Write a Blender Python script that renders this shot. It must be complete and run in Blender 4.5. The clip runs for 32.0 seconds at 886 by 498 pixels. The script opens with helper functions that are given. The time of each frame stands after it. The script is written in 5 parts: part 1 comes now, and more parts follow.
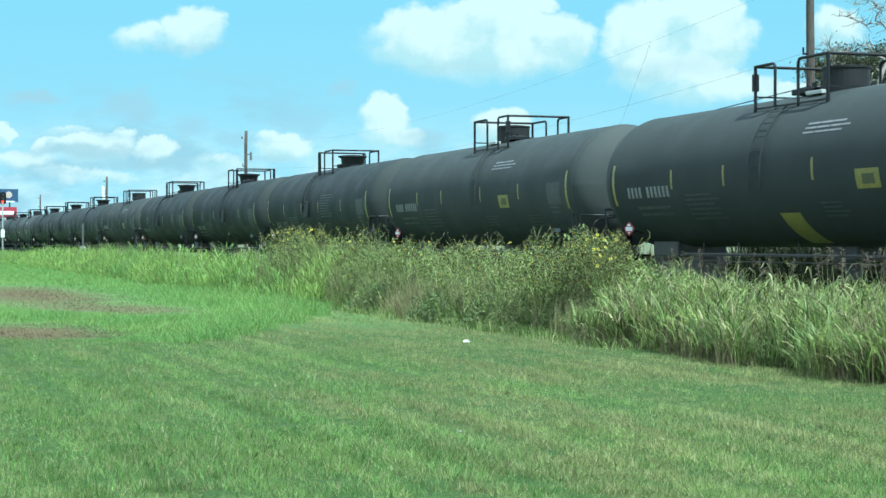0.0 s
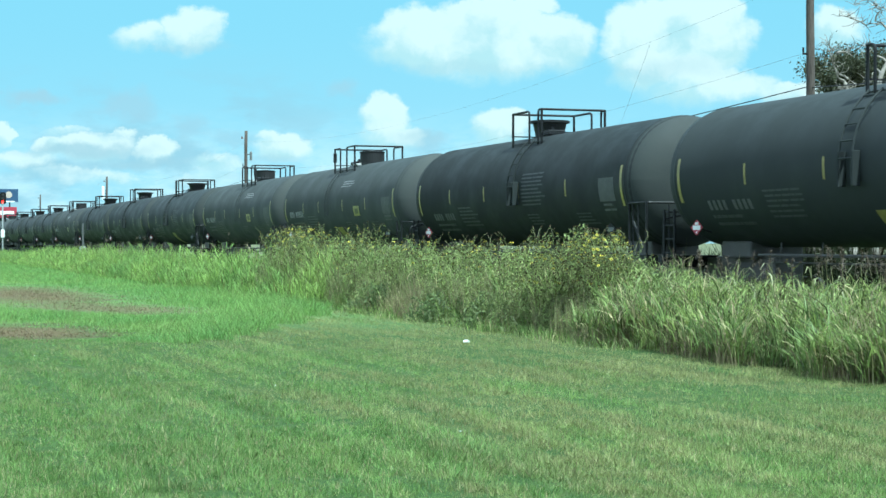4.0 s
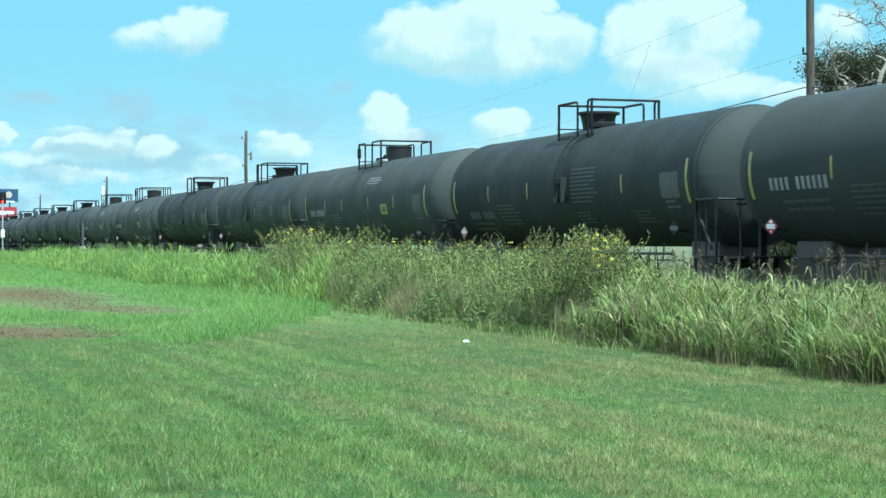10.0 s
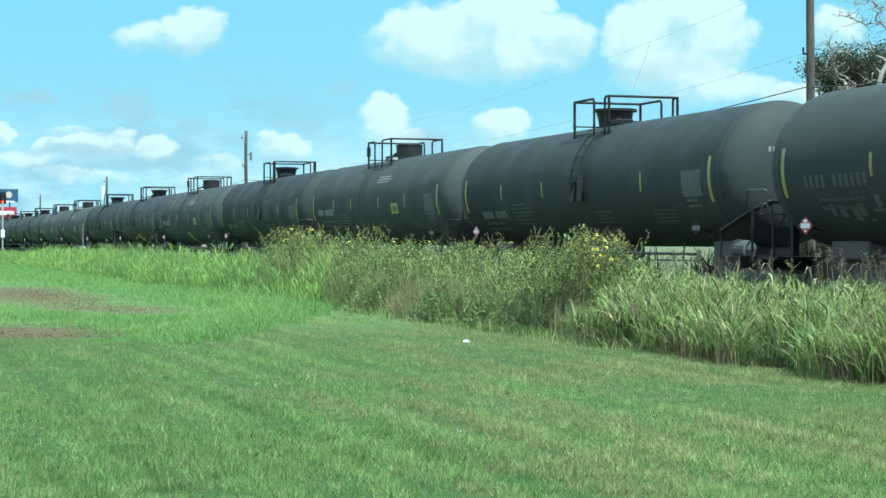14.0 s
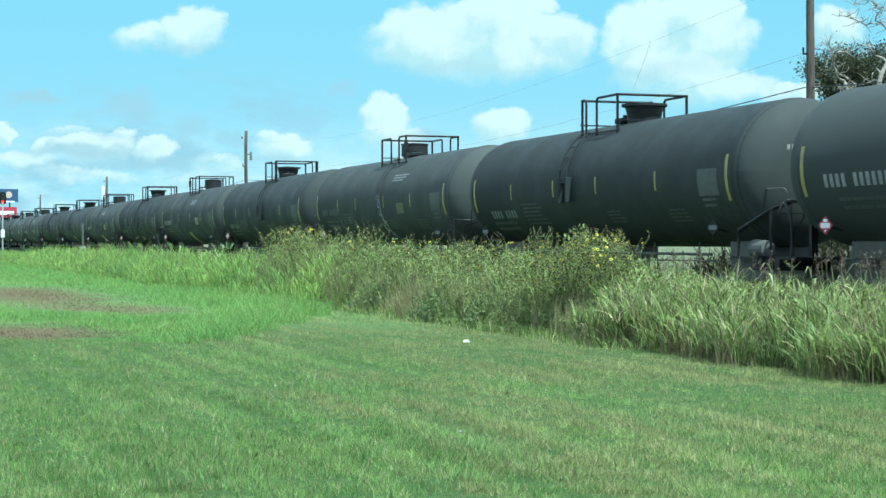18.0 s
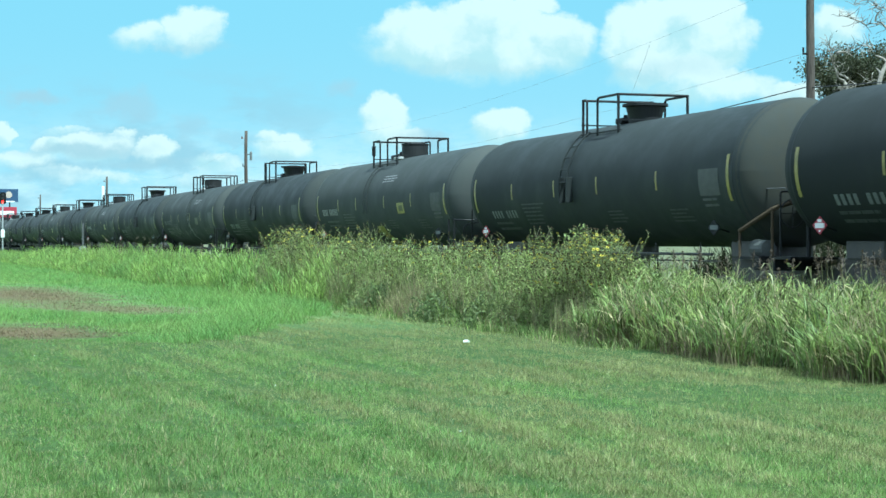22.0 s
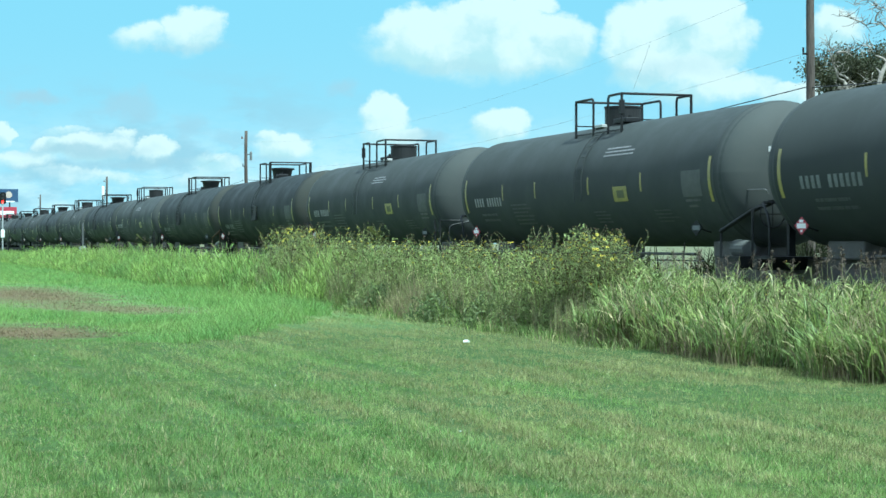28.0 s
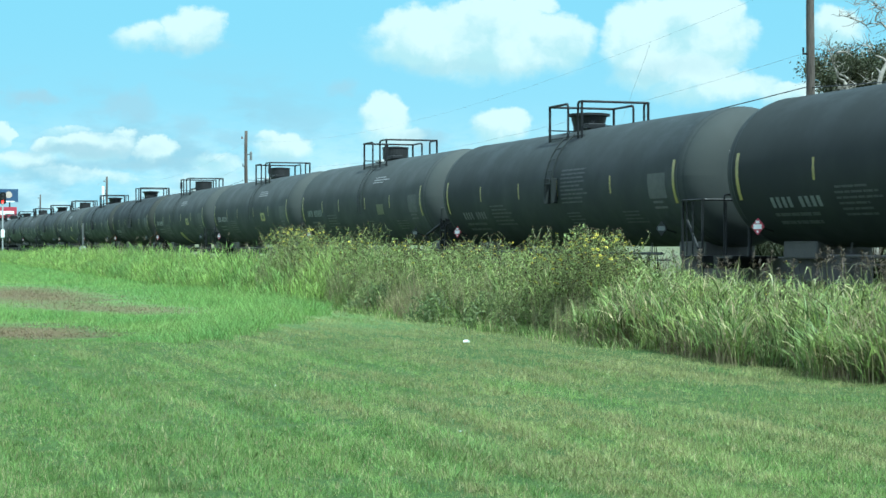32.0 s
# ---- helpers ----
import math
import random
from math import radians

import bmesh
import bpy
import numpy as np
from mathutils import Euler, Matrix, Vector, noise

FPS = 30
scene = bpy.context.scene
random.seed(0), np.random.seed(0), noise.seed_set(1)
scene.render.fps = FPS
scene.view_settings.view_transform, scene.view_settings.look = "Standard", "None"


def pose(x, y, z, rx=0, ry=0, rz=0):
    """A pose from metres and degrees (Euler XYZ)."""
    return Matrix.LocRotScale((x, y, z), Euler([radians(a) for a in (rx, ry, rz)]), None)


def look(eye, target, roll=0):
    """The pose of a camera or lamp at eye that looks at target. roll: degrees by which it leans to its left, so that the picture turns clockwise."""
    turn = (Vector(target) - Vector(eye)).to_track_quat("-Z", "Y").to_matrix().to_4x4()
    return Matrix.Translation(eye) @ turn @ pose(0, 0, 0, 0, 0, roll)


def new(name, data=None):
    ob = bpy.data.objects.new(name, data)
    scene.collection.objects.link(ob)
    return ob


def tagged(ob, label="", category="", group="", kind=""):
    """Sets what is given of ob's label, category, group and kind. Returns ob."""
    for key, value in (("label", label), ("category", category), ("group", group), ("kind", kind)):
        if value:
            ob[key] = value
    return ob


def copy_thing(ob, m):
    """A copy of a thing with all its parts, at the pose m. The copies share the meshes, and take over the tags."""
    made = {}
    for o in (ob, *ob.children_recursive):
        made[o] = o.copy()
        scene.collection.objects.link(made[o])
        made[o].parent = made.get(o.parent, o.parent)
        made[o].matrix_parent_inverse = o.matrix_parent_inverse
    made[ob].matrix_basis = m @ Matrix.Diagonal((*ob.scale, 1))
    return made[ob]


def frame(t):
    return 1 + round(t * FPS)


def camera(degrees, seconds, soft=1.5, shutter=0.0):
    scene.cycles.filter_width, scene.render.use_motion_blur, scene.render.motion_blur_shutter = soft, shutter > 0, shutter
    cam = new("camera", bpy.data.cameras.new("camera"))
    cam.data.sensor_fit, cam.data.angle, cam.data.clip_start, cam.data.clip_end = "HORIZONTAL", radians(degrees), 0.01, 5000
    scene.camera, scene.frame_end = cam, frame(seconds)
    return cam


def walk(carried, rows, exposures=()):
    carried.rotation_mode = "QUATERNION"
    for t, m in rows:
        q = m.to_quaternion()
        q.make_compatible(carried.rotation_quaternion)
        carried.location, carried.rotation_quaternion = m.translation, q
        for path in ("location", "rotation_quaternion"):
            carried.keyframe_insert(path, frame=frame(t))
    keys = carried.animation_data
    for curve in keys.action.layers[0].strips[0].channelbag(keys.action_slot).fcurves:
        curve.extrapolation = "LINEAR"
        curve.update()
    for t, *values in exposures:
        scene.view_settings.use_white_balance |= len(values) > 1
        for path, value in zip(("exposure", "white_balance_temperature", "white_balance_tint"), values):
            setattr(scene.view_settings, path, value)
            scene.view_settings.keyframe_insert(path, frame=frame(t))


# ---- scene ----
# ---------------------------------------------------------------- camera
EYE = 1.62                      # height of the tripod camera over the lawn
THETA = radians(18.49)          # the track runs away to the left of the view by this angle
UX, UY = -math.sin(THETA), math.cos(THETA)      # along the track, away from the camera
NX, NY = math.cos(THETA), math.sin(THETA)       # across the track, away from the camera
TRACK = 18.2                    # distance of the track's middle from the camera

cam = camera(28.57, 32.0, soft=1.5, shutter=0.12)
STAND = look((0, 0, EYE), (0, 100, EYE - 0.357))
walk(cam, [(0, STAND), (32, STAND)], exposures=[(0, 0.96, 5500, -5), (32, 0.96, 5500, -5)])


def at(lateral, along, z=0.0):
    """A place by its distance across and along the track."""
    return Vector((lateral * NX + along * UX, lateral * NY + along * UY, z))


# ---------------------------------------------------------------- light
SUN_EL, SUN_AZ = radians(61), radians(148)
sun_to = Vector((math.sin(SUN_AZ) * math.cos(SUN_EL), math.cos(SUN_AZ) * math.cos(SUN_EL), math.sin(SUN_EL)))
sun = new("sun", bpy.data.lights.new("sun", "SUN"))
sun.data.energy, sun.data.angle, sun.data.color = 4.1, radians(0.6), (0.95, 1.0, 0.925)
sun.matrix_world = look(sun_to * 60, (0, 0, 0))


class Nodes:
    """Short hands to lay out a node tree."""

    def __init__(self, tree):
        self.tree = tree
        tree.nodes.clear()

    def add(self, kind, ins=(), **props):
        n = self.tree.nodes.new(kind)
        if "operation" in props:
            n.operation = props["operation"]
        if "interpolation_type" in props:
            n.interpolation_type = props["interpolation_type"]
        if "data_type" in props:
            n.data_type, n.blend_type = props["data_type"], props["blend_type"]
        for k, v in dict(ins).items():
            if isinstance(v, bpy.types.NodeSocket):
                self.tree.links.new(v, n.inputs[k])
            else:
                n.inputs[k].default_value = v
        return n

    def math(self, op, a, b=0.0, c=0.0):
        return self.add("ShaderNodeMath", {0: a, 1: b, 2: c}, operation=op).outputs[0]

    def vmath(self, op, a, b=(0, 0, 0)):
        n = self.add("ShaderNodeVectorMath", {0: a, 1: b}, operation=op)
        return n.outputs["Value"] if op in ("LENGTH", "DOT_PRODUCT") else n.outputs["Vector"]

    def span(self, v, a, b, c=0.0, d=1.0, smooth=True):
        return self.add("ShaderNodeMapRange", {"Value": v, "From Min": a, "From Max": b, "To Min": c, "To Max": d},
                        interpolation_type="SMOOTHSTEP" if smooth else "LINEAR").outputs[0]

    def noise(self, vec, scale, detail=4.0, rough=0.55, out=0):
        return self.add("ShaderNodeTexNoise", {"Vector": vec, "Scale": scale, "Detail": detail, "Roughness": rough}).outputs[out]

    def mix(self, f, a, b, blend="MIX"):
        n = self.add("ShaderNodeMix", {}, data_type="RGBA", blend_type=blend)
        for sock, v in ((n.inputs[0], f), (n.inputs[6], a), (n.inputs[7], b)):
            if isinstance(v, bpy.types.NodeSocket):
                self.tree.links.new(v, sock)
            else:
                sock.default_value = v if not isinstance(v, tuple) or len(v) == 4 else (*v, 1.0)
        return n.outputs[2]


def build_world():
    w = bpy.data.worlds.new("world")
    scene.world = w
    w.use_nodes = True
    n = Nodes(w.node_tree)
    way = n.add("ShaderNodeTexCoord").outputs["Generated"]
    p = n.add("ShaderNodeSeparateXYZ", {0: way})
    # a clear, deep blue: the sky is looked up higher than the low strip that is seen
    lift = n.vmath("ADD", n.vmath("MULTIPLY", way, (1, 1, 0.9)), (0, 0, 0.36))
    air = n.add("ShaderNodeTexSky")
    air.sky_type, air.sun_disc, air.sun_elevation, air.sun_rotation = "NISHITA", False, SUN_EL, SUN_AZ
    air.altitude, air.air_density, air.dust_density, air.ozone_density = 0, 1.0, 0.3, 2.0
    w.node_tree.links.new(lift, air.inputs[0])
    sky = air.outputs[0]
    ahead = n.math("MAXIMUM", p.outputs[1], 0.05)
    u, v = n.math("DIVIDE", p.outputs[0], ahead), n.math("DIVIDE", p.outputs[2], ahead)
    flat = n.add("ShaderNodeCombineXYZ", {0: u, 1: v, 2: 0.0}).outputs[0]
    big = n.noise(flat, 16.0, 5.0, 0.62, out=1)
    curl = n.vmath("MULTIPLY", n.vmath("SUBTRACT", big, (0.5, 0.5, 0.5)), (0.026, 0.018, 0.0))
    crisp = n.noise(flat, 70.0, 4.0, 0.6, out=1)
    curl = n.vmath("ADD", curl, n.vmath("MULTIPLY", n.vmath("SUBTRACT", crisp, (0.5, 0.5, 0.5)), (0.012, 0.010, 0.0)))
    place = n.vmath("ADD", flat, curl)
    puff = n.noise(n.vmath("MULTIPLY", flat, (1, 1.3, 1)), 48.0, 6.0, 0.6)
    wisp = n.noise(n.vmath("MULTIPLY", flat, (1, 2.6, 1)), 20.0, 6.0, 0.65)
    # cumulus: middle (x, y), half width, half height, strength
    heaps = ((-143, 123, 22, 18, 0.78), (-169, 119, 28, 12, .64), (22, 116, 72, 25, 1.1), (28, 130, 34, 14, 1), (-16, 112, 32, 17, .9), (62, 112, 30, 20, .8), (52, 138, 20, 8, .8),
             (134, 118, 47, 29, 1.15), (148, 132, 28, 14, 1), (108, 112, 24, 20, .8), (152, 90, 46, 15, 0.8), (118, 98, 28, 13, .75),
             (-34, 72, 16, 17, 0.9), (-31, 59, 24, 8, .7), (34, 66, 21, 14, 0.9), (-166, 54, 17, 8, 0.85),
             (-204, 56, 36, 10, 0.72), (-214, 66, 20, 4, .5), (-188, 62, 16, 4, .5), (-240, 49, 26, 9, .7), (-92, 55, 22, 9, 0.85), (-130, 46, 22, 10, 0.55), (-252, 63, 7, 7, 0.8),
             (226, 122, 20, 15, 0.75), (198, 84, 30, 10, 0.75), (-100, 62, 12, 5, .6),
             (-212, 40, 46, 7, .55), (-140, 37, 34, 7, .5), (-66, 42, 28, 7, .45), (-226, 57, 12, 6, .7), (-84, 55, 10, 5, .8), (-23, 58, 18, 6, .5))
    total, weight, tops = None, 0.001, 0.0
    for x, y, rx, ry, s in heaps:
        rel = n.vmath("MULTIPLY", n.vmath("SUBTRACT", place, (x / 1000, y / 1000, 0)), (1000 / rx, 1000 / ry, 0))
        m = n.span(n.vmath("LENGTH", rel), 1.35, 0.35, 0.0, s)
        total = m if total is None else n.math("MAXIMUM", total, m)
        weight = n.math("ADD", weight, m)
        tops = n.math("ADD", tops, n.math("MULTIPLY", m, n.vmath("DOT_PRODUCT", rel, (0.3, 0.95, 0))))
    crown = n.span(n.math("DIVIDE", tops, weight), -0.75, 0.55)
    edge = n.math("MULTIPLY_ADD", n.math("SUBTRACT", puff, 0.5), 0.75, total)
    cover = n.math("MULTIPLY", n.span(edge, n.math("MULTIPLY_ADD", crown, 0.1, 0.2), n.math("MULTIPLY_ADD", crown, -0.38, 0.98)), n.span(total, 0.0, 0.35))
    band = n.math("MULTIPLY", n.span(v, 0.085, 0.03), n.span(v, -0.01, 0.01))
    haze = n.math("MULTIPLY", n.span(wisp, 0.36, 0.62), n.math("MULTIPLY", band, 0.75))
    grey = n.math("MULTIPLY", n.span(n.noise(n.vmath("MULTIPLY", flat, (1, 2.4, 1)), 14.0, 5.0), 0.47, 0.62),
                  n.math("MULTIPLY", n.span(v, 0.115, 0.06), n.span(u, 0.0, -0.12)))
    # the rest of the dome carries scattered clouds too
    dome = n.vmath("DIVIDE", way, n.add("ShaderNodeCombineXYZ", {i: n.math("ADD", n.math("ABSOLUTE", p.outputs[2]), 0.15) for i in range(3)}).outputs[0])
    far = n.math("MULTIPLY", n.span(n.noise(dome, 1.6, 6.0, 0.6), 0.52, 0.66), n.span(p.outputs[1], 0.92, 0.7))
    clear = n.mix(n.span(v, 0.15, 0.0), (1.80, 3.72, 4.5), (2.5, 4.1, 4.6))
    moist = n.mix(0.75, sky, (6.2, 7.1, 7.9))
    col = n.mix(n.span(p.outputs[1], 0.86, 0.955), moist, clear)
    col = n.mix(haze, col, (3.9, 4.9, 5.0))
    col = n.mix(n.math("MULTIPLY", grey, 0.75), col, (2.15, 3.3, 3.75))
    # small clouds in shade
    for x, y, rx, ry, s in ((-238, 84, 22, 5, .8), (-182, 78, 19, 9, .65), (-61, 88, 11, 6, .6), (-150, 66, 14, 7, .6), (-205, 60, 30, 5, .6), (-120, 60, 16, 5, .5), (-10, 57, 14, 6, .6)):
        rel = n.vmath("MULTIPLY", n.vmath("SUBTRACT", place, (x / 1000, y / 1000, 0)), (1000 / rx, 1000 / ry, 0))
        m = n.span(n.math("MULTIPLY_ADD", n.math("SUBTRACT", puff, 0.5), -1.6, n.vmath("LENGTH", rel)), 1.3, 0.3, 0.0, s)
        col = n.mix(m, col, (2.45, 3.45, 3.85))
    # sunlit heads from the right, grey-blue bellies
    lit = n.noise(n.vmath("ADD", place, (-0.010, -0.012, 0)), 30.0, 5.0, 0.55)
    body = n.noise(place, 30.0, 5.0, 0.55)
    shade = n.span(n.math("ADD", n.math("MULTIPLY", n.math("SUBTRACT", lit, body), 2.6), n.math("SUBTRACT", 0.86, crown)), 0.0, 0.9)
    white = n.mix(n.math("MULTIPLY", shade, 0.9), (4.4, 5.0, 4.75), (2.95, 4.2, 4.25))
    col = n.mix(n.math("MAXIMUM", cover, n.math("MULTIPLY", far, 0.8)), col, white)
    # grey bellies of the low clouds
    for x, y, rx, ry, s in ((-206, 54, 38, 4.0, .8), (-172, 47, 26, 3.0, .6), (-232, 44, 20, 2.4, .45), (-100, 49, 22, 2.4, .45), (-14, 60, 14, 4, .5), (128, 100, 34, 7, .3), (10, 101, 46, 4, .25), (-144, 112, 24, 4, .35)):
        rel = n.vmath("MULTIPLY", n.vmath("SUBTRACT", place, (x / 1000, y / 1000, 0)), (1000 / rx, 1000 / ry, 0))
        m = n.span(n.math("MULTIPLY_ADD", n.math("SUBTRACT", puff, 0.5), -1.2, n.vmath("LENGTH", rel)), 1.4, 0.2, 0.0, s)
        col = n.mix(m, col, (2.5, 3.5, 3.8))
    bg = n.add("ShaderNodeBackground", {"Color": col, "Strength": 0.1})
    out = n.add("ShaderNodeOutputWorld")
    w.node_tree.links.new(bg.outputs[0], out.inputs[0])


build_world()


# ---------------------------------------------------------------- materials
def material(name, base, other=None, rough=0.6, metal=0.0, scale=4.0, fine=60.0, bump=0.0, amount=0.6, island=0.0, thing=0.0, dust=0.0, spec=0.5, stretch=(1, 1, 1)):
    """base and other mixed by noise at two scales; island / thing: how much separate pieces differ in brightness."""
    m = bpy.data.materials.new(name)
    m.use_nodes = True
    n = Nodes(m.node_tree)
    pos = n.vmath("MULTIPLY", n.add("ShaderNodeTexCoord").outputs["Object"], stretch)
    large, small = n.noise(pos, scale, 5.0, 0.6), n.noise(pos, fine, 3.0, 0.6)
    f = n.math("MULTIPLY", n.span(n.math("MULTIPLY_ADD", small, 0.45, n.math("MULTIPLY", large, 0.55)), 0.36, 0.64), amount)
    col = n.mix(f, base, other or tuple(c * 0.6 for c in base))
    if island:
        r = n.add("ShaderNodeNewGeometry").outputs["Random Per Island"]
        col = n.mix(1.0, col, n.add("ShaderNodeCombineColor", {i: n.span(r, 0, 1, 1 - island, 1 + island, False) for i in range(3)}).outputs[0], "MULTIPLY")
    if thing:
        r = n.add("ShaderNodeObjectInfo").outputs["Random"]
        col = n.mix(1.0, col, n.add("ShaderNodeCombineColor", {i: n.span(r, 0, 1, 1 - thing, 1 + thing, False) for i in range(3)}).outputs[0], "MULTIPLY")
    b = n.add("ShaderNodeBsdfPrincipled", {"Base Color": col, "Roughness": n.span(small, 0.3, 0.7, max(rough - 0.1, 0.03), min(rough + 0.1, 1.0)), "Metallic": metal, "Specular IOR Level": spec, "Sheen Weight": dust, "Sheen Roughness": 0.6})
    if bump:
        bm_ = n.add("ShaderNodeBump", {"Height": small, "Strength": bump, "Distance": 0.02})
        m.node_tree.links.new(bm_.outputs[0], b.inputs["Normal"])
    out = n.add("ShaderNodeOutputMaterial")
    m.node_tree.links.new(b.outputs[0], out.inputs[0])
    return m


def leaf_material(name, base, other, tip=None, island=0.35, glow=0.35, scale=0.5, height=1.0, dry=0.0, dry_col=(0.22, 0.17, 0.07), patch=None, gloss=(0.55, 0.3)):
    """Thin green blades: diffuse, a little gloss and light let through."""
    m = bpy.data.materials.new(name)
    m.use_nodes = True
    n = Nodes(m.node_tree)
    pos = n.add("ShaderNodeTexCoord").outputs["Object"]
    r = n.add("ShaderNodeNewGeometry").outputs["Random Per Island"]
    f = n.span(n.noise(pos, scale, 4.0, 0.6), 0.35, 0.65)
    col = n.mix(f, base, other)
    if tip:
        z = n.add("ShaderNodeSeparateXYZ", {0: pos}).outputs[2]
        col = n.mix(n.span(z, height * 0.35, height), col, tip)
    if patch:
        # mowing leaves its streaks along the track
        x, y = n.vmath("DOT_PRODUCT", pos, (NX, NY, 0)), n.vmath("DOT_PRODUCT", pos, (UX, UY, 0))
        swath = n.add("ShaderNodeCombineXYZ", {0: x, 1: n.math("MULTIPLY", y, 0.14), 2: 0.0}).outputs[0]
        broad, tuft = n.noise(swath, patch[0], 5.0, 0.62), n.noise(swath, patch[0] * 7, 3.0, 0.6)
        far = n.noise(pos, 0.22, 3.0, 0.5)
        g = n.math("ADD", n.math("MULTIPLY", broad, 0.55), n.math("ADD", n.math("MULTIPLY", tuft, 0.25), n.math("MULTIPLY", far, 0.3)))
        # the lawn is drier beside the weeds
        g = n.math("ADD", g, n.span(x, -1.0, 10.5, -0.07, 0.12))
        g = n.span(g, patch[1] + 0.07, patch[1] + 0.23)
        col = n.mix(n.math("MULTIPLY", g, patch[2]), col, patch[3])
        # the lawn's colour is darker away from the railway
        col = n.mix(1.0, col, n.add("ShaderNodeCombineColor", {i: n.span(x, -0.5, 5.0, 0.8, 1.0) for i in range(3)}).outputs[0], "MULTIPLY")
        # each mower pass lays blades another way; its light-dark sheen is put into colour
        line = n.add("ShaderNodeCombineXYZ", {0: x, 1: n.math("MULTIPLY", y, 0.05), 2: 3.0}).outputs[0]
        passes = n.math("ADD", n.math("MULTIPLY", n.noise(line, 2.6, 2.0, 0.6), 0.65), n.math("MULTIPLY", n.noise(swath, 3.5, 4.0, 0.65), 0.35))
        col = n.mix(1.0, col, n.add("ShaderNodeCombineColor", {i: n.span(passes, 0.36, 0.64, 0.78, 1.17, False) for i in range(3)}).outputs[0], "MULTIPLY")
    if dry:
        col = n.mix(n.math("MULTIPLY", n.span(r, 1 - dry - 0.02, 1 - dry + 0.02), 0.85), col, dry_col)
    r2 = n.math("FRACT", n.math("MULTIPLY", r, 37.3))
    col = n.mix(1.0, col, n.add("ShaderNodeCombineColor", {i: n.span(r2, 0, 1, 1 - island, 1 + island, False) for i in range(3)}).outputs[0], "MULTIPLY")
    b = n.add("ShaderNodeBsdfPrincipled", {"Base Color": col, "Roughness": gloss[0], "Specular IOR Level": gloss[1]})
    t = n.add("ShaderNodeBsdfTranslucent", {"Color": col})
    mixer = n.add("ShaderNodeMixShader", {0: glow, 1: b.outputs[0], 2: t.outputs[0]})
    out = n.add("ShaderNodeOutputMaterial")
    m.node_tree.links.new(mixer.outputs[0], out.inputs[0])
    return m


SCRAPES = ((-13.2, 55.0, 11.0, 2.5, -71.0, 0.95), (-8.4, 43.4, 5.0, 2.0, -60.0, 0.7), (-7.7, 31.7, 3.3, 1.6, -60.0, 0.95))     # dried strips where the rough grass was scraped


def ground_material():
    """Mown lawn: blades, thin brown spots, faint mower lines, and rank grass further off."""
    m = bpy.data.materials.new("lawn")
    m.use_nodes = True
    n = Nodes(m.node_tree)
    pos = n.add("ShaderNodeTexCoord").outputs["Object"]
    p = n.add("ShaderNodeSeparateXYZ", {0: pos})
    fine = n.noise(pos, 42.0, 3.0, 0.7)
    mid = n.noise(pos, 5.0, 5.0, 0.65)
    large = n.noise(pos, 0.5, 5.0, 0.6)
    col = n.mix(n.span(fine, 0.3, 0.7), (0.020, 0.045, 0.012), (0.065, 0.115, 0.03))
    col = n.mix(n.math("MULTIPLY", n.span(mid, 0.5, 0.7), 0.5), col, (0.115, 0.125, 0.045))
    col = n.mix(n.math("MULTIPLY", n.span(large, 0.5, 0.68), 0.35), col, (0.13, 0.12, 0.045))
    # beyond the railway the field is dull and dry
    across = n.math("ADD", n.math("MULTIPLY", p.outputs[0], NX), n.math("MULTIPLY", p.outputs[1], NY))
    col = n.mix(n.span(across, 21.0, 24.0), col, n.mix(n.span(large, 0.35, 0.65), (0.105, 0.118, 0.065), (0.14, 0.145, 0.08)))
    # rough grass far to the left grows brighter
    col = n.mix(n.math("MULTIPLY", n.span(p.outputs[1], 29.0, 40.0), n.span(across, 16.0, 13.0)), col, n.mix(n.span(fine, 0.3, 0.7), (0.08, 0.14, 0.045), (0.145, 0.22, 0.075)))
    for x, y, rx, ry, turn, bald in SCRAPES:
        c, q = math.cos(radians(turn)), math.sin(radians(turn))
        du, dv = n.math("SUBTRACT", p.outputs[0], x), n.math("SUBTRACT", p.outputs[1], y)
        one = n.math("DIVIDE", n.math("ADD", n.math("MULTIPLY", du, c), n.math("MULTIPLY", dv, q)), rx)
        two = n.math("DIVIDE", n.math("SUBTRACT", n.math("MULTIPLY", dv, c), n.math("MULTIPLY", du, q)), ry)
        r = n.math("SQRT", n.math("ADD", n.math("MULTIPLY", one, one), n.math("MULTIPLY", two, two)))
        worn = n.span(n.math("MULTIPLY_ADD", mid, 1.0, n.math("MULTIPLY_ADD", large, 0.8, r)), 2.15, 1.1)
        col = n.mix(n.math("MULTIPLY", worn, bald), col, (0.115, 0.085, 0.045))
    b = n.add("ShaderNodeBsdfPrincipled", {"Base Color": col, "Roughness": 0.9, "Specular IOR Level": 0.15})
    bump = n.add("ShaderNodeBump", {"Height": fine, "Strength": 0.6, "Distance": 0.03})
    m.node_tree.links.new(bump.outputs[0], b.inputs["Normal"])
    out = n.add("ShaderNodeOutputMaterial")
    m.node_tree.links.new(b.outputs[0], out.inputs[0])
    return m


